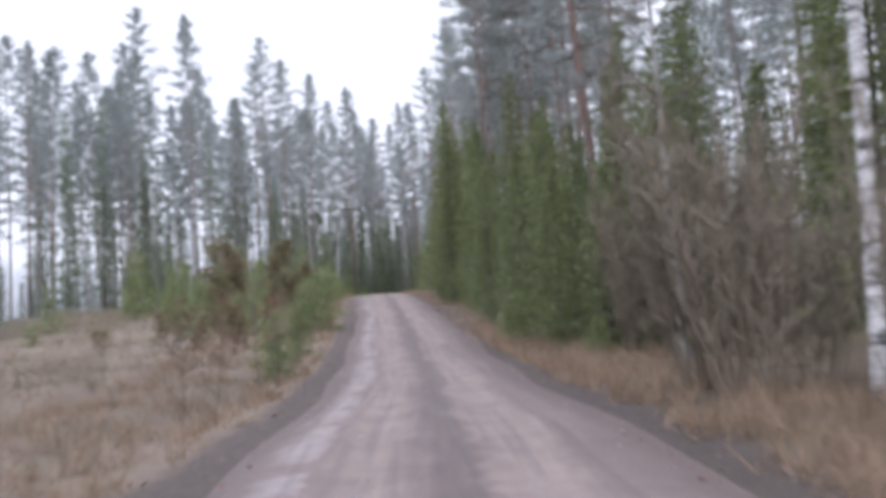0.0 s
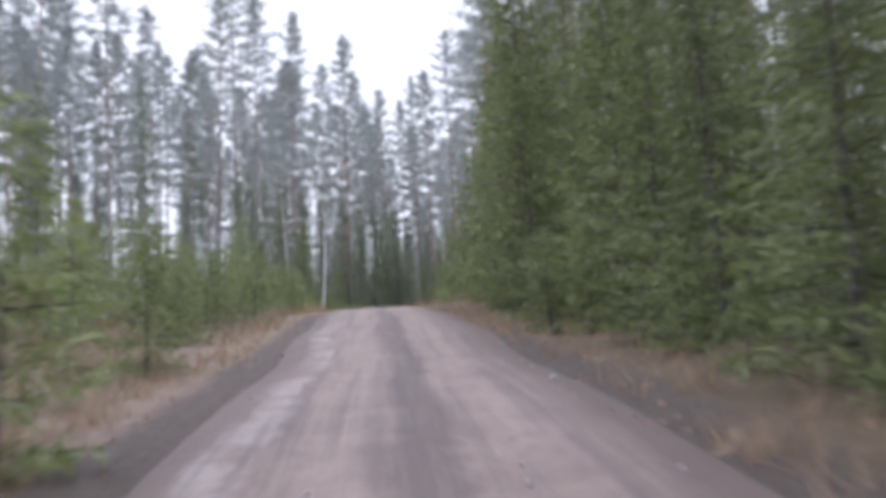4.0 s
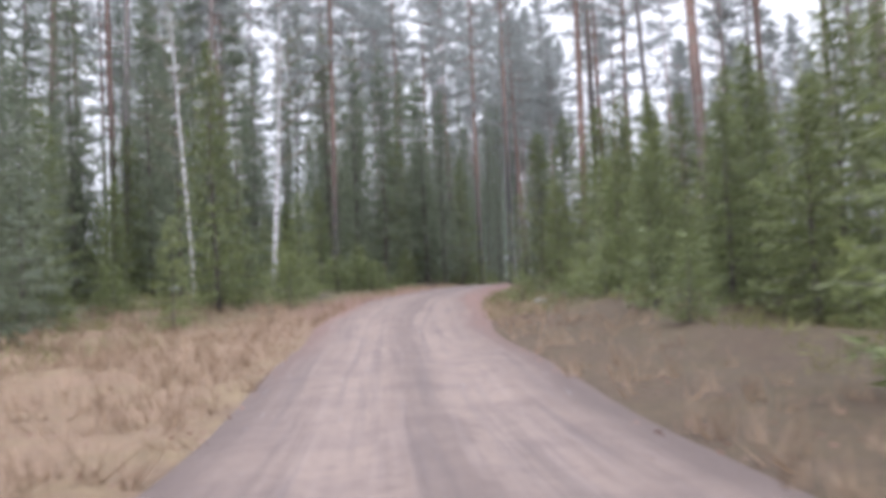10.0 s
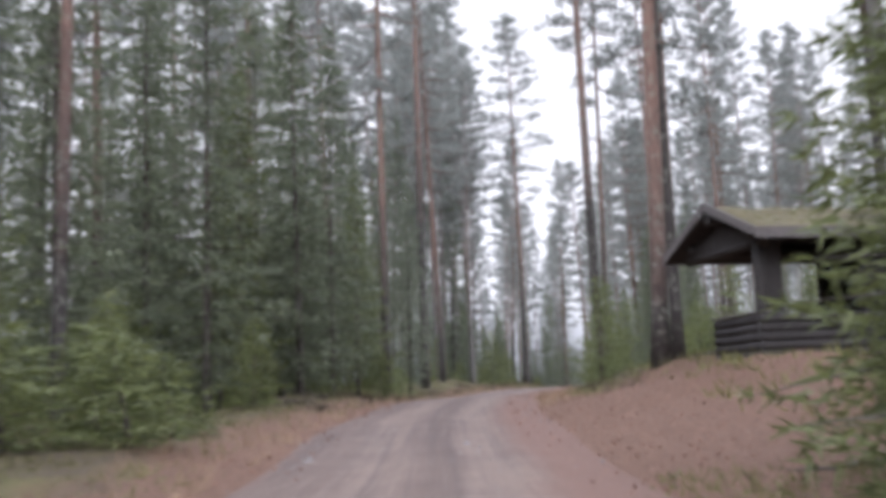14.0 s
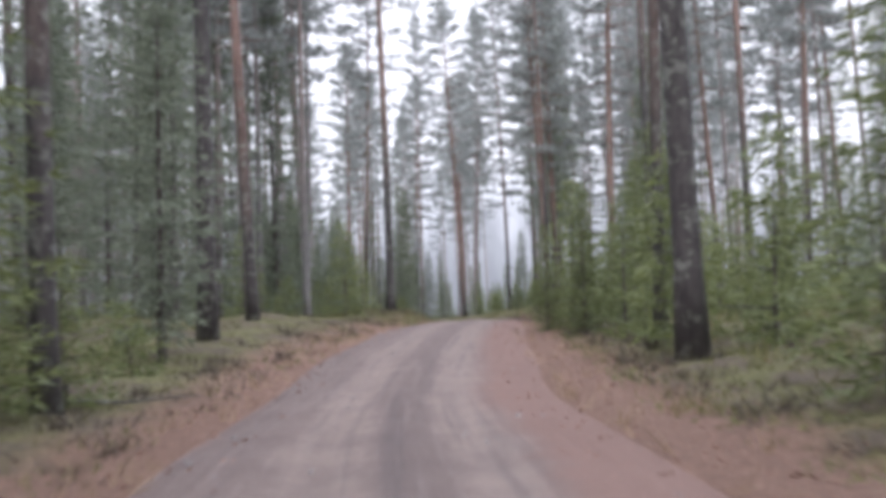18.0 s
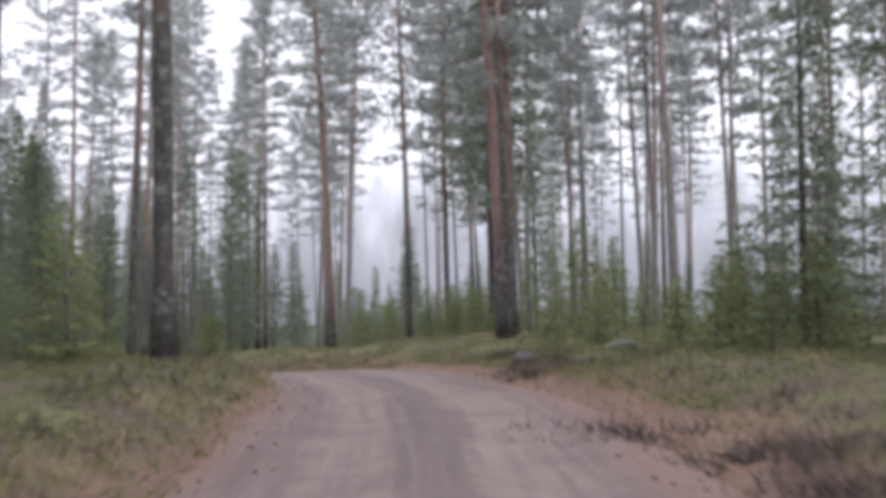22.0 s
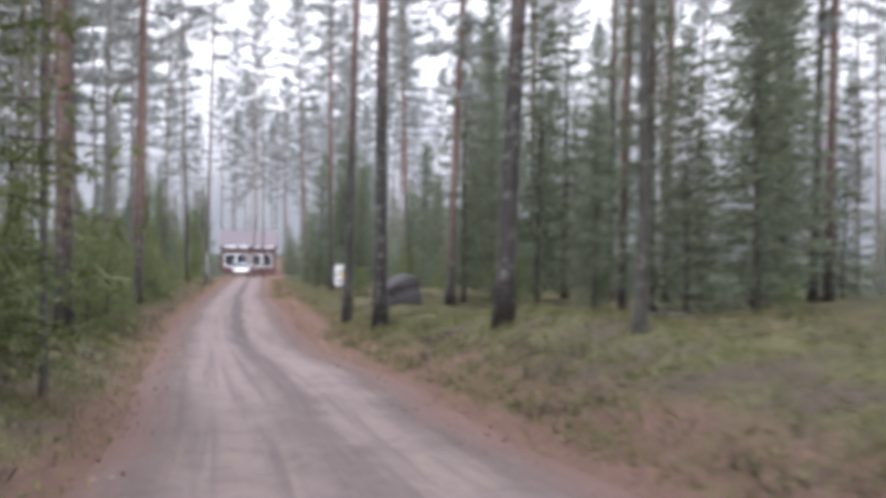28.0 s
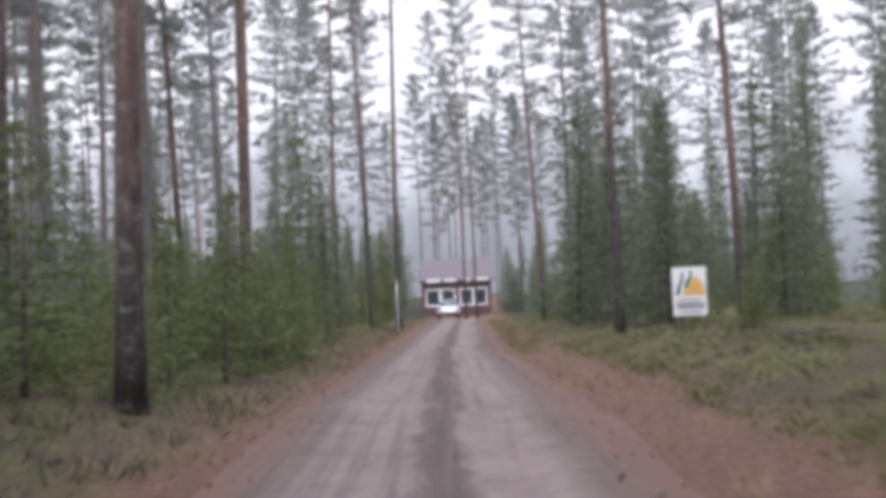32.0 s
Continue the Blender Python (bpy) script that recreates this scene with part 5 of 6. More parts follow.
def log_shelter(x, y, z):
    root = tagged(new("log_shelter"), "dark log shelter with open porch and mossy turf roof", "shelter")
    root.matrix_basis = pose(x, y, z, 0, 0, 4.5)
    L, W, EZ, RZ = 5.6, 3.7, 2.6, 3.35
    for px, py in ((-0.5, 0.35), (2.0, 0.35), (1.4, W - 0.35), (2.9, W - 0.35), (5.2, 0.35), (5.2, W - 0.35)):
        logs_bar("post", (px, py, -0.4), (px, py, EZ + 0.05), 0.14, M_LOG, root)
    for py in (0.35, W - 0.35):
        logs_bar("beam", (-0.7, py, EZ + 0.1), (L, py, EZ + 0.1), 0.13, M_LOG, root)
    for px in (-0.5, 2.9, 5.2):
        logs_bar("tie_beam", (px, 0.0, EZ - 0.1), (px, W, EZ - 0.1), 0.12, M_LOG, root)
    logs_bar("ridge_beam", (-0.9, W / 2, RZ - 0.15), (L + 0.2, W / 2, RZ - 0.15), 0.13, M_LOG, root)
    # low parapet across the open gable and along the front, taller walls behind it
    for i in range(5):
        logs_bar("wall_log", (-0.5, 0.1, 0.1 + i * 0.19), (-0.5, 2.5, 0.1 + i * 0.19), 0.105, M_LOG, root)
        logs_bar("wall_log", (-0.7, 0.12, 0.1 + i * 0.19), (L - 0.2, 0.12, 0.1 + i * 0.19), 0.105, M_LOG, root)
    for i in range(13):
        logs_bar("wall_log", (-0.38 if i < 5 else 1.9, 0.36, 0.1 + i * 0.19), (L, 0.36, 0.1 + i * 0.19), 0.105, M_LOG, root)
        logs_bar("wall_log", (2.7, W - 0.35, 0.1 + i * 0.19), (L, W - 0.35, 0.1 + i * 0.19), 0.105, M_LOG, root)
        logs_bar("wall_log", (5.2, 0.1, 0.1 + i * 0.19), (5.2, W - 0.1, 0.1 + i * 0.19), 0.105, M_LOG, root)
    part("corner_board", box_bm(-0.44, -0.04, 0.27, 0.33, 1.0, 2.5, 0.008), M_LOG, root)
    part("parapet_rail", box_bm(-0.62, -0.36, 0.05, 2.55, 0.98, 1.03, 0.012), M_PLANK, root)
    part("bench_top", box_bm(0.8, 4.9, 0.5, 0.95, 0.45, 0.5, 0.012), M_PLANK, root)
    part("floor_deck", box_bm(-0.75, L - 0.3, 0.1, W - 0.1, -0.7, 0.03, 0.02), M_PLANK, root)
    part("table_top", box_bm(3.4, 4.9, 1.5, 2.6, 0.72, 0.78, 0.012), M_PLANK, root)
    part("table_leg", box_bm(3.6, 3.75, 1.7, 2.4, 0.03, 0.72, 0.01), M_PLANK, root)
    part("table_leg", box_bm(4.55, 4.7, 1.7, 2.4, 0.03, 0.72, 0.01), M_PLANK, root)
    # gable boarding above the tie beam
    for i in range(10):
        yy = 0.35 + i * 0.3
        hz = EZ + (RZ - EZ - 0.25) * (1 - abs(yy + 0.14 - W / 2) / (W / 2))
        if hz > EZ + 0.08:
            part("gable_board", box_bm(-0.6, -0.56, yy, yy + 0.28, EZ - 0.05, hz, 0.005), M_LOG, root)
    x0, x1 = -0.95, L + 0.35
    rows = 7
    for s in (0, 1):
        ye = -0.5 if s == 0 else W + 0.5
        for i in range(rows):
            a, b = i / rows, (i + 1) / rows - 0.012
            y0, y1 = ye + (W / 2 - ye) * a, ye + (W / 2 - ye) * b
            z0, z1 = EZ - 0.06 + (RZ + 0.05 - EZ + 0.06) * a, EZ - 0.06 + (RZ + 0.05 - EZ + 0.06) * b
            c = ((x0, y0, z0), (x1, y0, z0), (x1, y1, z1), (x0, y1, z1))
            slab("roof_board", c if s == 0 else c[::-1], 0.035, M_LOG, root)
        z0, z1 = EZ - 0.06, RZ + 0.05
        c = ((x0 + 0.1, ye + (0.08 if s == 0 else -0.08), z0 + 0.12), (x1 - 0.1, ye + (0.08 if s == 0 else -0.08), z0 + 0.12), (x1 - 0.1, W / 2, z1 + 0.1), (x0 + 0.1, W / 2, z1 + 0.1))
        slab("turf_layer", c if s == 0 else c[::-1], 0.1, M_TURF, root, "yellow-green moss and turf", 12, 0.05, 5 + s)
        # barge boards and the eave board
        for xx in (x0 - 0.03, x1 + 0.0):
            c = ((xx, ye, z0 - 0.05), (xx + 0.04, ye, z0 - 0.05), (xx + 0.04, W / 2, z1 + 0.03), (xx, W / 2, z1 + 0.03))
            bm = bmesh.new()
            low = [bm.verts.new(q) for q in c]
            top = [bm.verts.new((q[0], q[1], q[2] + 0.2)) for q in c]
            for i in range(4):
                bm.faces.new((low[i], low[(i + 1) % 4], top[(i + 1) % 4], top[i]))
            bm.faces.new(low[::-1])
            bm.faces.new(top)
            part("barge_board", bm, M_PLANK, root, "weathered grey board")
        part("eave_board", box_bm(x0, x1, min(ye, ye + 0.04), max(ye, ye + 0.04), z0 - 0.06, z0 + 0.17, 0.006), M_PLANK, root)
    rng = np.random.default_rng(77)
    q = np.stack([rng.uniform(x0 + 0.1, x1 - 0.1, 1500), rng.uniform(-0.35, W + 0.35, 1500), np.zeros(1500)], axis=1)
    q[:, 2] = RZ + 0.13 - np.abs(q[:, 1] - W / 2) / (W / 2 + 0.5) * (RZ - EZ + 0.11)
    tagged(part_of("turf_grass", tri_mesh("turf_grass", blades(rng, q, np.tile((0, 0, 1.0), (1500, 1)), 0.13, 0.018, 0.5), M_HEATH), root), kind="stuff")
    return root


sx, sy = 1.95, 146.7
log_shelter(sx, sy, float(ground_z(sx + 1.0, sy + 0.4)) + 0.12)


# ---- the sign board ----
def sign_board(x, y, turn):
    g = float(ground_z(x, y))
    root = tagged(new("sign_board"), "white notice board with green and yellow print on posts", "sign")
    root.matrix_basis = pose(x, y, g, 0, 0, turn) @ Matrix.Diagonal((0.86, 1, 0.86, 1))
    z0 = (8.02 - g - 0.1) / 0.86
    z1 = z0 + 1.07
    for s in (-0.26, 0.26):
        v, f = tube([(s, 0.035, -0.4), (s, 0.035, z1 - 0.05)], [0.028, 0.028], 8)
        part_of("post", mesh_of("post", v, f, M_STEEL), root)
    part("board", box_bm(-0.37, 0.37, -0.012, 0.012, z0, z1, 0.004), M_WHITE, root)
    # two leaning green strokes
    for k, (a, h0, h1) in enumerate(((-0.22, 0.46, 0.97), (-0.03, 0.62, 0.99))):
        pts = [(a - 0.05, h0), (a, (h0 + h1) / 2 - 0.04), (a + 0.06, (h0 + h1) / 2 + 0.06), (a + 0.07, h1)]
        bm = bmesh.new()
        lo = [bm.verts.new((p[0] - 0.05 + 0.008 * i, -0.016, z0 + p[1])) for i, p in enumerate(pts)]
        hi = [bm.verts.new((p[0] + 0.05 - 0.008 * i, -0.016, z0 + p[1])) for i, p in enumerate(pts)]
        for i in range(3):
            bm.faces.new((lo[i], hi[i], hi[i + 1], lo[i + 1]))
        part("green_shape", bm, M_SIGN_G, root, "green printed stroke")
    # a yellow half round with orange flecks
    bm = bmesh.new()
    mid_v = bm.verts.new((0.1, -0.0155, z0 + 0.44))
    rim = [bm.verts.new((0.1 + 0.24 * math.cos(a), -0.0155, z0 + 0.44 + 0.42 * math.sin(a))) for a in np.linspace(0, math.pi, 17)]
    for i in range(16):
        bm.faces.new((mid_v, rim[i], rim[i + 1]))
    part("yellow_shape", bm, M_SIGN_Y, root, "yellow printed half round")
    for a, h in ((-0.05, 0.5), (0.06, 0.58), (0.16, 0.66), (0.2, 0.5)):
        part("orange_shape", box_bm(a - 0.03, a + 0.035, -0.019, -0.0165, z0 + h - 0.05, z0 + h + 0.06), M_SIGN_O, root, "orange printed fleck")
    for h, w, t in ((0.27, 0.31, 0.045), (0.19, 0.29, 0.04), (0.08, 0.24, 0.025), (0.36, 0.24, 0.02)):
        part("text_bar", box_bm(-w, w, -0.016, -0.0125, z0 + h - t, z0 + h + t * 0.6), M_SIGN_K if h < 0.3 else M_PEBBLE, root, "dark printed bar")
    return root


sign_board(9.5, 281.0, 9)


# ---- boulders, stumps, the broken trunk ----
def boulder(name, x, y, sx, sy, sz, seed, material, label, turn=0, sink=0.25, crack=False, cuts=()):
    rng = np.random.default_rng(seed)
    bm = bmesh.new()
    bmesh.ops.create_icosphere(bm, subdivisions=4, radius=1.0)
    off = Vector(rng.uniform(-9, 9, 3))
    for v in bm.verts:
        p = v.co.copy()
        k = 1 + 0.22 * noise.noise(p * 1.1 + off) + 0.09 * noise.noise(p * 2.7 + off) + 0.03 * noise.noise(p * 7 + off)
        p = p * k
        m = max(abs(p.x), abs(p.y), abs(p.z))
        p = p.lerp(p / max(m, 0.01) * 0.92, 0.28)
        for nx, ny, nz, far in cuts:
            over = p.x * nx + p.y * ny + p.z * nz - far
            if over > 0:
                p -= Vector((nx, ny, nz)) * over * 0.93
        if crack and abs(p.z - 0.1 - 0.35 * p.x) < 0.06:
            p *= 0.84
        v.co = Vector((p.x * sx, p.y * sy, p.z * sz))
    for fc in bm.faces:
        fc.smooth = True
    me = bpy.data.meshes.new(name)
    bm.to_mesh(me)
    bm.free()
    me.materials.append(material)
    ob = new(name, me)
    ob.matrix_basis = pose(x, y, float(ground_z(x, y)) + sz * (1 - 2 * sink) * 0.5, 0, 0, turn)
    return tagged(ob, label, "boulder")


boulder("boulder", 12.85, 268.5, 0.94, 0.85, 0.92, 3, M_ROCK, "large grey cracked boulder among the pines", 10, 0.2, True,
        ((-0.47, -0.1, 0.877, 0.52), (0.1, -0.99, 0.1, 0.72), (0.98, -0.1, 0.17, 0.8), (-0.85, -0.5, 0.16, 0.8), (0.2, 0.0, 0.98, 0.8)))
boulder("boulder", 13.4, 196.1, 0.68, 0.45, 0.4, 5, M_ROCK, "low grey boulder in the heath near a pine's foot", -35, 0.32, False, ((-0.55, -0.1, 0.83, 0.5), (0.1, -0.95, 0.3, 0.75)))
boulder("boulder", 17.6, 211.1, 0.33, 0.27, 0.22, 9, M_ROCK, "small grey boulder in the heath beside the road", 70, 0.38)
boulder("boulder", 20.7, 211.8, 0.5, 0.38, 0.32, 10, M_MOSSROCK, "low dark mossy boulder in the heath", 80, 0.35)
for k, (x, y, a, b, c) in enumerate(((-4.4, 121.3, 0.2, 0.16, 0.12), (-3.3, 124.6, 0.22, 0.18, 0.13), (-2.7, 124.1, 0.27, 0.2, 0.14), (-2.1, 124.3, 0.22, 0.2, 0.12), (-1.5, 123.7, 0.28, 0.2, 0.14), (-0.9, 130.2, 0.3, 0.25, 0.2))):
    tagged(boulder("stone", x, y, a, b, c, 12 + k, M_PALESTONE, "pale lichen-covered stone under young spruces", 40 * k, 0.4), category="stone", group="pale stones")
boulder("stone", 22.6, 247.0, 0.5, 0.4, 0.35, 15, M_ROCK, "pale stone on the heathy bank", 40, 0.3)


def marker_pole(x, y):
    root = tagged(new("marker_pole"), "thin pale marker pole on the road verge", "pole")
    root.matrix_basis = pose(x, y, float(ground_z(x, y)), 0.5, -0.8, 0)
    v, f = tube([(0, 0, -0.3), (0, 0, 1.2), (0.01, 0, 2.5)], [0.03, 0.028, 0.022], 8)
    part_of("stake", mesh_of("stake", v, f, M_WHITE), root)
    v, f = tube([(0.011, 0, 2.48), (0.012, 0, 2.62)], [0.026, 0.026], 8)
    part_of("cap", mesh_of("cap", v, f, M_SIGN_O), root, "dull orange cap")
    return root


marker_pole(*at_road(310.0, -2.6)[:2])


def snag(x, y, h, r, lean):
    rng = np.random.default_rng(4)
    root = tagged(new("broken_trunk"), "dead standing trunk with a broken top", "dead tree")
    root.matrix_basis = pose(x, y, float(ground_z(x, y)), lean, lean * 0.6, 0)
    zs = [-0.3, 0.1, h * 0.3, h * 0.65, h * 0.93, h]
    v, f = tube([(0.03 * math.sin(z), 0.02 * math.cos(z), z) for z in zs], [r * 1.4, r * 1.2, r, r * 0.85, r * 0.75, r * 0.2], 10)
    part_of("trunk", mesh_of("trunk", v, f, M_DEAD), root)
    for i in range(7):
        z, a = rng.uniform(1.2, h * 0.9), rng.uniform(0, 6.28)
        ln = rng.uniform(0.15, 0.5)
        v, f = tube([(0, 0, z), (math.cos(a) * ln, math.sin(a) * ln, z + 0.05)], [0.018, 0.006], 5)
        part_of("branch_stub", mesh_of("branch_stub", v, f, M_DEAD), root)
    return root


snag(17.6, 247.4, 6.3, 0.1, 0.5)


# ---- the red house and the car at the road's end ----
def red_house(x, y, turn):
    g = 5.7
    root = tagged(new("red_house"), "low red wooden house with white window frames", "house")
    root.matrix_basis = pose(x, y, g, 0, 0, turn)
    w0, w1, dep, h = -2.0, 4.0, 6.0, 3.1
    wins = ((-1.55, -0.5), (-0.25, 0.8), (1.4, 2.35), (2.55, 3.55))
    za, zb = 1.05, 2.3
    xs = [w0] + [q for p in wins for q in p] + [w1]
    bm = bmesh.new()

    def add(x0, x1, z0, z1):
        bmesh.ops.create_cube(bm, size=1, matrix=Matrix.Translation(((x0 + x1) / 2, 0, (z0 + z1) / 2)) @ Matrix.Diagonal((x1 - x0, 0.2, z1 - z0, 1)))

    add(w0, w1, -0.5, za)
    add(w0, w1, zb, h)
    for i in range(0, len(xs), 2):
        add(xs[i], xs[i + 1], za, zb)
    part("front_wall", bm, M_RED, root)
    part("back_wall", box_bm(w0, w1, dep - 0.2, dep, -0.5, h), M_RED, root)
    part("side_wall", box_bm(w0, w0 + 0.2, 0.1, dep - 0.2, -0.5, h), M_RED, root)
    part("side_wall", box_bm(w1 - 0.2, w1, 0.1, dep - 0.2, -0.5, h), M_RED, root)
    part("floor_slab", box_bm(w0 + 0.2, w1 - 0.2, 0.1, dep - 0.2, -0.5, 0.05), M_PLANK, root)
    for a, b in wins:
        win = part("window", box_bm(a - 0.12, b + 0.12, -0.14, -0.1, za - 0.14, za), M_WHITE, root, "white painted window")
        part("frame_top", box_bm(a - 0.12, b + 0.12, -0.14, -0.1, zb, zb + 0.14), M_WHITE, win)
        part("frame_side", box_bm(a - 0.12, a, -0.14, -0.1, za, zb), M_WHITE, win)
        part("frame_side", box_bm(b, b + 0.12, -0.14, -0.1, za, zb), M_WHITE, win)
        part("pane", box_bm(a, b, -0.02, 0.0, za, zb), M_GLASS, win)
    part("curtain", box_bm(2.6, 3.5, 0.03, 0.05, za, zb), M_WHITE, root, "pale curtain")
    for a, b in ((-1.5, -0.3), (0.0, 1.0), (1.7, 2.3), (2.6, 3.8)):
        part("eave_board", box_bm(a, b, -0.62, -0.58, h - 0.08, h + 0.14), M_WHITE, root)
    r0 = h + 0.05
    for s in (0, 1):
        ye = -0.6 if s == 0 else dep + 0.6
        c = ((w0 - 0.3, ye, r0), (w1 + 0.3, ye, r0), (w1 + 0.3, dep / 2, r0 + 1.9), (w0 - 0.3, dep / 2, r0 + 1.9))
        slab("roof", c if s == 0 else c[::-1], 0.1, M_TILE, root, "dull reddish-grey roof")
    for xx in (w0, w1 - 0.2):
        bm = bmesh.new()
        a = [bm.verts.new(q) for q in ((xx, 0, h), (xx, dep, h), (xx, dep / 2, h + 1.75))]
        b = [bm.verts.new((v.co.x + 0.2, v.co.y, v.co.z)) for v in a]
        bm.faces.new(a)
        bm.faces.new(b[::-1])
        for i in range(3):
            bm.faces.new((a[i], b[i], b[(i + 1) % 3], a[(i + 1) % 3]))
        part("gable", bm, M_RED, root)
    return root


red_house(-9.9, 351.0, 9)


def parked_car(x, y, turn):
    root = tagged(new("parked_car"), "white car parked before the red house", "car")
    root.matrix_basis = pose(x, y, float(ground_z(x, y)) + 0.03, 0, 0, turn)
    prof = [(-2.05, 0.35), (-2.1, 0.66), (-1.9, 0.8), (-0.95, 0.92), (1.75, 0.95), (2.1, 0.85), (2.12, 0.4)]

    def shell(outline, half):
        bm = bmesh.new()
        sides = [[bm.verts.new((k * half[i], yy, z)) for i, (yy, z) in enumerate(outline)] for k in (-1, 1)]
        n = len(outline)
        for i in range(n):
            bm.faces.new((sides[0][i], sides[0][(i + 1) % n], sides[1][(i + 1) % n], sides[1][i]))
        bm.faces.new(sides[0][::-1])
        bm.faces.new(sides[1])
        bmesh.ops.recalc_face_normals(bm, faces=bm.faces[:])
        bmesh.ops.bevel(bm, geom=bm.edges[:], offset=0.04, segments=2, affect="EDGES")
        return bm

    part("body", shell(prof, [0.82] * 7), M_CARPAINT, root)
    part("cabin", shell([(-0.98, 0.9), (-0.42, 1.36), (1.0, 1.4), (1.7, 0.92)], [0.76, 0.66, 0.66, 0.74]), M_GLASS, root, "dark glazed cabin")
    part("roof_panel", box_bm(-0.62, 0.62, -0.4, 0.95, 1.385, 1.42, 0.012), M_STEEL, root)
    part("bonnet", box_bm(-0.7, 0.7, -1.85, -1.0, 0.86, 0.905, 0.012), M_CARPAINT, root)
    for sx_ in (-0.62, 0.62):
        part("headlight", box_bm(sx_ - 0.16, sx_ + 0.16, -2.14, -2.08, 0.62, 0.76, 0.02), M_GLASS, root)
    part("bumper", box_bm(-0.84, 0.84, -2.17, -2.0, 0.32, 0.5, 0.04), M_DARK, root)
    part("number_plate", box_bm(-0.26, 0.26, -2.185, -2.172, 0.42, 0.53, 0.004), M_PEBBLE, root)
    for sx_ in (-0.78, 0.78):
        for yy in (-1.3, 1.35):
            bm = bmesh.new()
            bmesh.ops.create_cone(bm, cap_ends=True, segments=24, radius1=0.31, radius2=0.31, depth=0.2, matrix=Matrix.Translation((sx_, yy, 0.31)) @ Matrix.Rotation(math.pi / 2, 4, "Y"))
            wheel = part("wheel", bm, M_DARK, root)
            bm = bmesh.new()
            s = 1 if sx_ > 0 else -1
            bmesh.ops.create_cone(bm, cap_ends=True, segments=20, radius1=0.2, radius2=0.18, depth=0.03, matrix=Matrix.Translation((sx_ + s * 0.11, yy, 0.31)) @ Matrix.Rotation(math.pi / 2, 4, "Y"))
            part("rim", bm, M_STEEL, wheel)
    return root


parked_car(-7.9, 342.5, 12)


# ---- undergrowth, grass, fallen leaves, loose stones ----
def strewn(rng, n, y0, y1, d0, d1, power=1.0):
    """Places in a strip along the road, thicker towards d0 where power is over 1."""
    y = rng.uniform(y0, y1, n)
    d = d0 + (d1 - d0) * rng.uniform(0, 1, n) ** power
    x = np.interp(y, YS, CX) + d / np.interp(y, YS, COS)
    return np.stack([x, y, ground_z(x, y)], axis=1)


def tufts(name, places, each, length, width, spread, lean, material, label, cat, rng, jitter=0.06):
    q = np.repeat(places, each, axis=0)
    k = np.repeat(rng.uniform(0.55, 1.35, len(places)), each)[:, None]
    q = q + rng.normal(0, 1, q.shape) * np.array([jitter, jitter, 0.0])
    q[:, 2] -= 0.03
    t = blades(rng, q, np.tile((0, 0, 1.0), (len(q), 1)) + np.repeat(rng.normal(0, lean, (len(places), 3)) * np.array([1, 1, 0]), each, axis=0), length, width, spread)
    t[:, 2] = t[:, 0] + (t[:, 2] - t[:, 0]) * k
    return tagged(new(name, tri_mesh(name, t, material)), label, cat, kind="stuff")


def patchy(rng, p, scale=0.35, keep=0.45):
    """Only the places in patches of the plan."""
    f = np.sin(p[:, 0] * scale * 2.1 + 1.7 * np.sin(p[:, 1] * scale)) * np.sin(p[:, 1] * scale * 1.7 + 1.3 * np.sin(p[:, 0] * scale * 1.4)) * 0.5 + 0.5
    return p[f + rng.uniform(-0.25, 0.25, len(p)) > keep]


rng = np.random.default_rng(99)
straw_a = np.concatenate([strewn(rng, 5200, -4, 92, -8, -2.75, 1.5), strewn(rng, 2200, -4, 40, 2.5, 5.0, 1.4), strewn(rng, 700, 34, 124, 2.2, 4.6, 1.6), strewn(rng, 6500, 84, 128, -16, -2.1, 1.3), strewn(rng, 3000, -4, 90, -26, -7)])
tufts("dry_grass", patchy(rng, straw_a, 0.6, 0.3), 9, 0.4, 0.015, 0.3, 0.45, M_STRAW, "pale dry grass beside the road", "grass", rng)
brushy = patchy(rng, strewn(rng, 11000, -4, 95, -26, -3.4, 1.3), 0.3, 0.25)
tufts("dry_brushwood", brushy, 8, 0.75, 0.012, 0.5, 0.35, M_TWIG, "brown dry twigs and brushwood in the field", "brushwood", rng, 0.12)
heath_a = np.concatenate([strewn(rng, 4800, 150, 222, 3.3, 14, 1.6), strewn(rng, 2500, 222, 262, 2.7, 14, 1.5), strewn(rng, 2400, 200, 222, 3.3, 11, 1.5), strewn(rng, 3600, 222, 264, 2.7, 11, 1.4), strewn(rng, 4800, 196, 264, -6, -2.1, 1.5), strewn(rng, 6000, 126, 262, -10, -2.6, 1.5), strewn(rng, 2800, 255, 290, 3.3, 10, 1.5), strewn(rng, 2000, 288, 335, 2.3, 9, 1.4), strewn(rng, 3800, 255, 335, -9, -2.3, 1.4), strewn(rng, 2200, 118, 136, 2.4, 10, 1.2)])
tufts("heath", patchy(rng, heath_a, 0.5, 0.12), 14, 0.135, 0.026, 1.0, 0.2, M_HEATH, "yellow-green heath and bilberry on the forest floor", "heath", rng, 0.17)
peat = np.concatenate([strewn(rng, 950, 150, 222, 3.5, 4.9, 1.3), strewn(rng, 550, 222, 262, 2.7, 4.2, 1.3), strewn(rng, 1500, 150, 262, -4.2, -2.6, 1.3), strewn(rng, 500, 258, 320, -4.2, -2.4, 1.2), strewn(rng, 400, 258, 320, 4.2, 6.5, 1.2)])
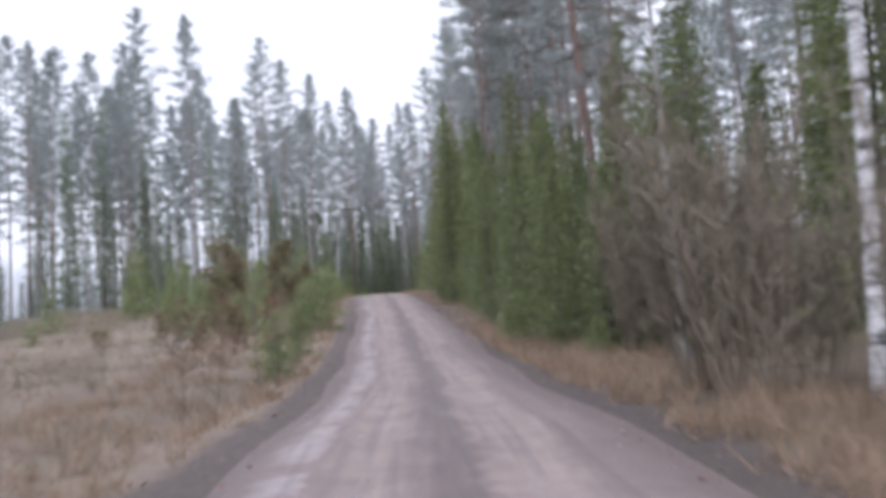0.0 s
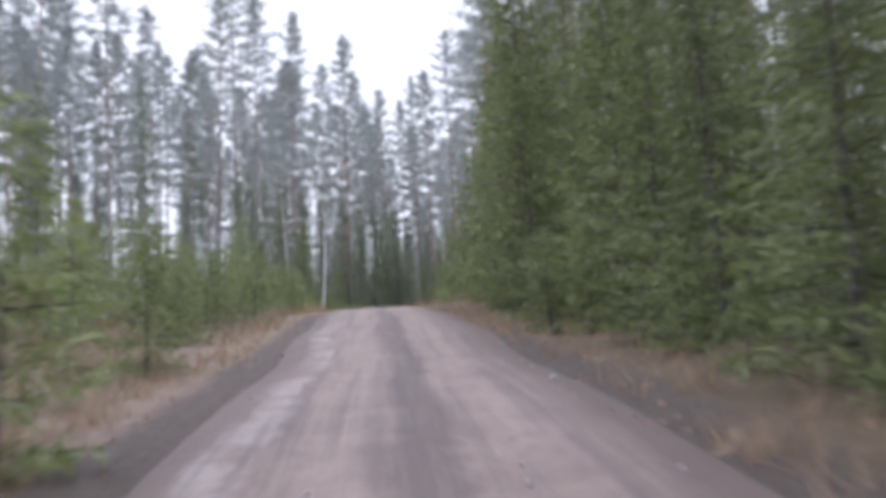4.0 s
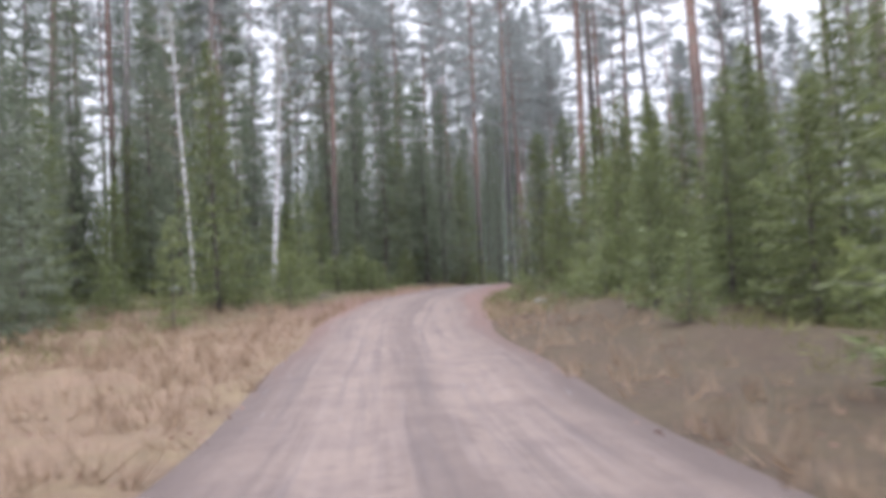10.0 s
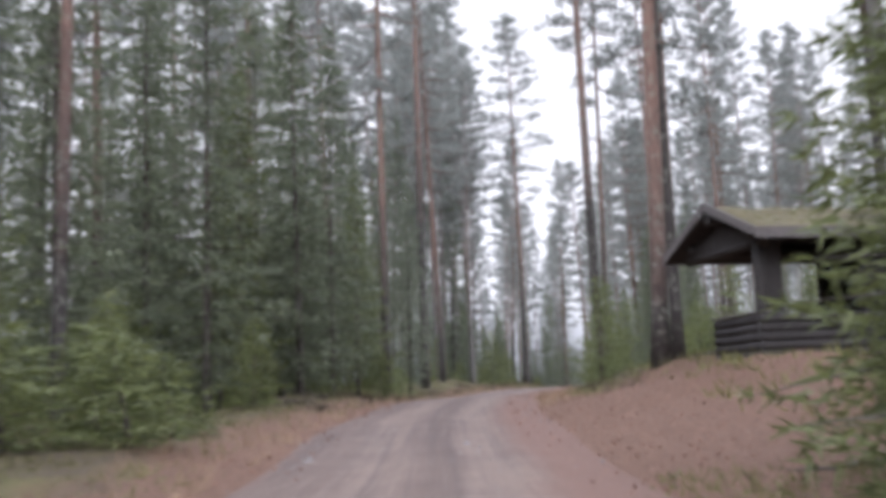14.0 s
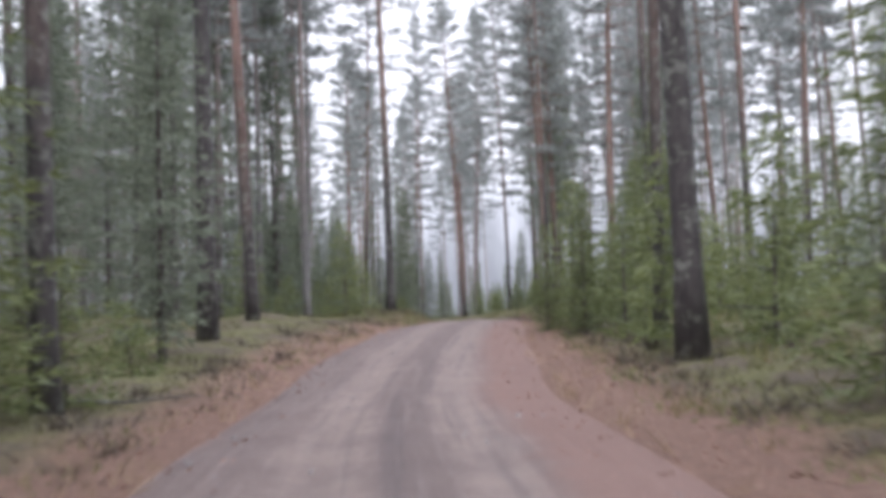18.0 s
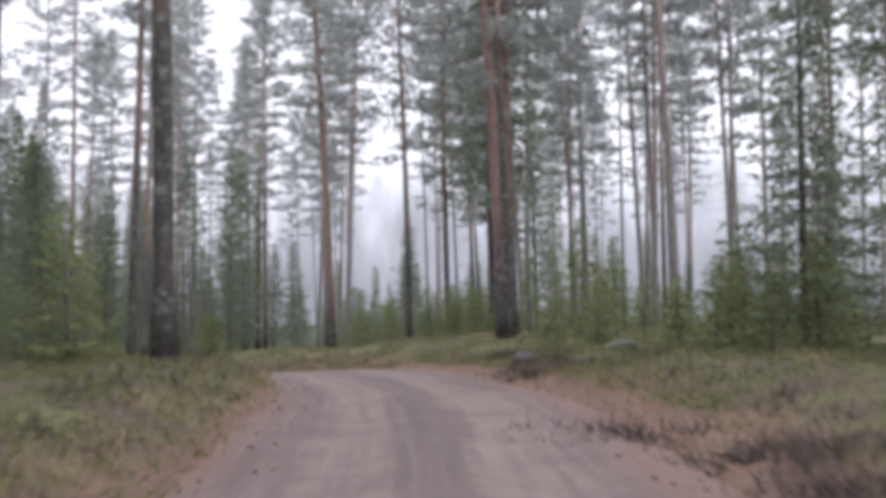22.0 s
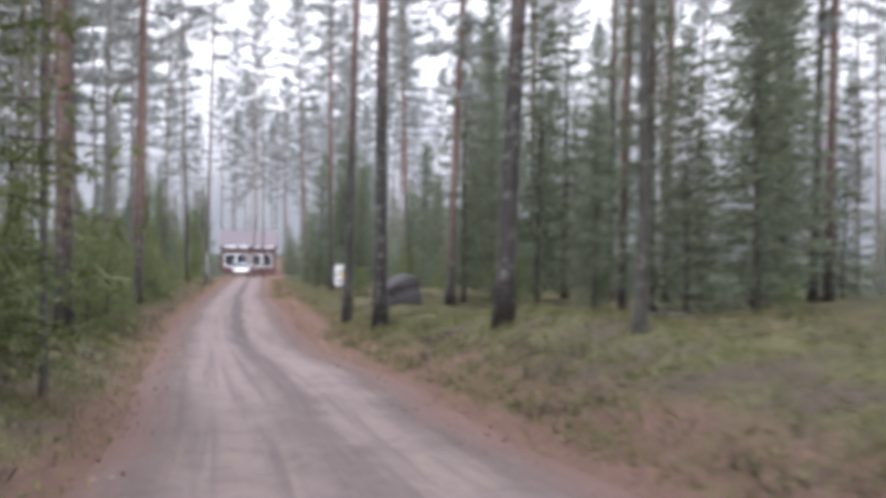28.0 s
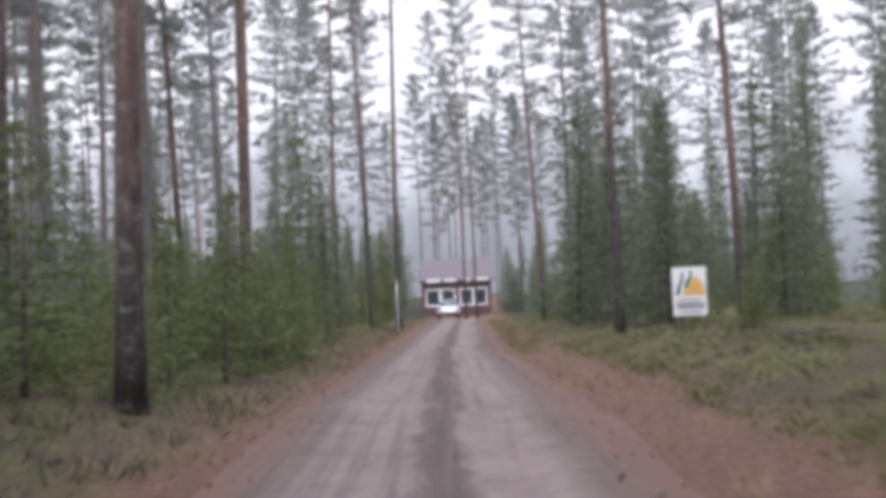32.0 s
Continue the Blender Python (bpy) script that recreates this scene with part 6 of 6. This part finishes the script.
mounds = np.concatenate([np.stack([rng.normal(x, 0.4, 70), rng.normal(y, 0.4, 70)], axis=1) for x, y in ((11.8, 195.3), (12.5, 197.0), (12.1, 199.4), (17.1, 210.0), (16.6, 208.4), (19.2, 214.4))])
mounds = np.column_stack([mounds, ground_z(mounds[:, 0], mounds[:, 1])])
tufts("brown_heather", np.concatenate([patchy(rng, peat, 0.9, 0.5), mounds]), 10, 0.24, 0.026, 0.8, 0.2, M_HEATHER, "dark brown heather along the edge of the heath", "heather", rng, 0.12)
sedge = np.concatenate([strewn(rng, 1500, 150, 335, 2.1, 3.4), strewn(rng, 1500, 130, 335, -3.4, -2.1), strewn(rng, 900, 165, 260, 3, 14)])
tufts("pale_sedge", patchy(rng, sedge, 0.8, 0.45), 8, 0.3, 0.012, 0.35, 0.5, M_STRAW, "pale tufts of withered grass on the verge", "grass", rng)
wood = np.concatenate([strewn(rng, 5000, 84, 180, 5, 20), strewn(rng, 5000, 60, 180, -24, -6), strewn(rng, 3000, 180, 335, -24, -9), strewn(rng, 4000, 180, 335, 12, 34)])
tufts("bilberry", wood, 7, 0.28, 0.04, 0.6, 0.2, M_HEATH, "low bilberry growth under the trees", "undergrowth", rng, 0.2)


def fallen_leaves():
    p = np.concatenate([strewn(rng, 3200, 118, 335, 1.3, 3.6, 1.2), strewn(rng, 3200, 118, 335, -3.6, -1.3, 1.2), strewn(rng, 1800, 120, 152, 2, 9), strewn(rng, 1300, 158, 222, 2, 4.2), strewn(rng, 900, 0, 118, 1.8, 4), strewn(rng, 900, 0, 118, -4, -1.8)])
    p[:, 2] = np.maximum(p[:, 2], np.interp(p[:, 1], YS, CZ) * (np.abs(lateral(p[:, 0], p[:, 1])) < 1.95) + 0.03 + (-99) * (np.abs(lateral(p[:, 0], p[:, 1])) >= 1.95)) + 0.02
    d = rng.normal(0, 1, p.shape) * np.array([1, 1, 0.12])
    return tagged(new("fallen_leaves", tri_mesh("fallen_leaves", blades(rng, p, d, 0.06, 0.045, 0.05), M_LITTER)), "reddish fallen leaves along the road's edges", "leaves", kind="stuff")


fallen_leaves()


def loose_stones():
    n = 1500
    p = strewn(rng, n, -2, 330, -1.9, 1.9)
    p[:, 2] = np.interp(p[:, 1], YS, CZ) + 0.03
    oct_v = np.array([(1, 0, 0), (-1, 0, 0), (0, 1, 0), (0, -1, 0), (0, 0, 0.8), (0, 0, -0.8)])
    oct_f = [(0, 2, 4), (2, 1, 4), (1, 3, 4), (3, 0, 4), (2, 0, 5), (1, 2, 5), (3, 1, 5), (0, 3, 5)]
    size = rng.uniform(0.012, 0.035, n) * (1 + 1.2 * (rng.uniform(0, 1, n) > 0.96))
    tris = []
    for q, s in zip(p, size):
        v = q + oct_v * s * rng.uniform(0.7, 1.3, (6, 3))
        tris += [v[list(f)] for f in oct_f]
    return tagged(new("loose_stones", tri_mesh("loose_stones", np.array(tris), M_PEBBLE)), "grey loose stones on the gravel road", "stones", kind="stuff")


loose_stones()


def dead_branch(x, y, ln, turn, seed):
    rg = np.random.default_rng(seed)
    pts = [(i / 5 * ln, rg.normal(0, 0.05), 0.05 + rg.uniform(0, 0.06)) for i in range(6)]
    v, f = tube(pts, [0.03, 0.028, 0.024, 0.02, 0.014, 0.006], 6)
    ob = new("dead_branch", mesh_of("dead_branch", v, f, M_DEAD))
    ob.matrix_basis = pose(x, y, float(ground_z(x, y)) + 0.02, 0, 0, turn)
    return tagged(ob, "grey dead branch lying in the undergrowth", "branch", "fallen branches")


random.seed(21)
for i in range(40):
    y = random.uniform(5, 325)
    side = random.choice((-1, 1))
    x, y, z = at_road(y, side * random.uniform(4.4, 10))
    dead_branch(x, y, random.uniform(0.8, 2.2), random.uniform(0, 360), 300 + i)
# the first of each kind stands in the wood too, out of the way of the road
for i, o in enumerate(PINES + SLIM_PINES + TALL_GREEN + TALL_SPRUCES + HAZED_SPRUCES + MID_SPRUCES + YOUNG + BIRCHES + ASPENS + BRUSH + RUSTY):
    x, y, z = at_road(60 + 9 * i, -30 - (i * 7) % 9)
    o.matrix_basis = pose(x, y, z)
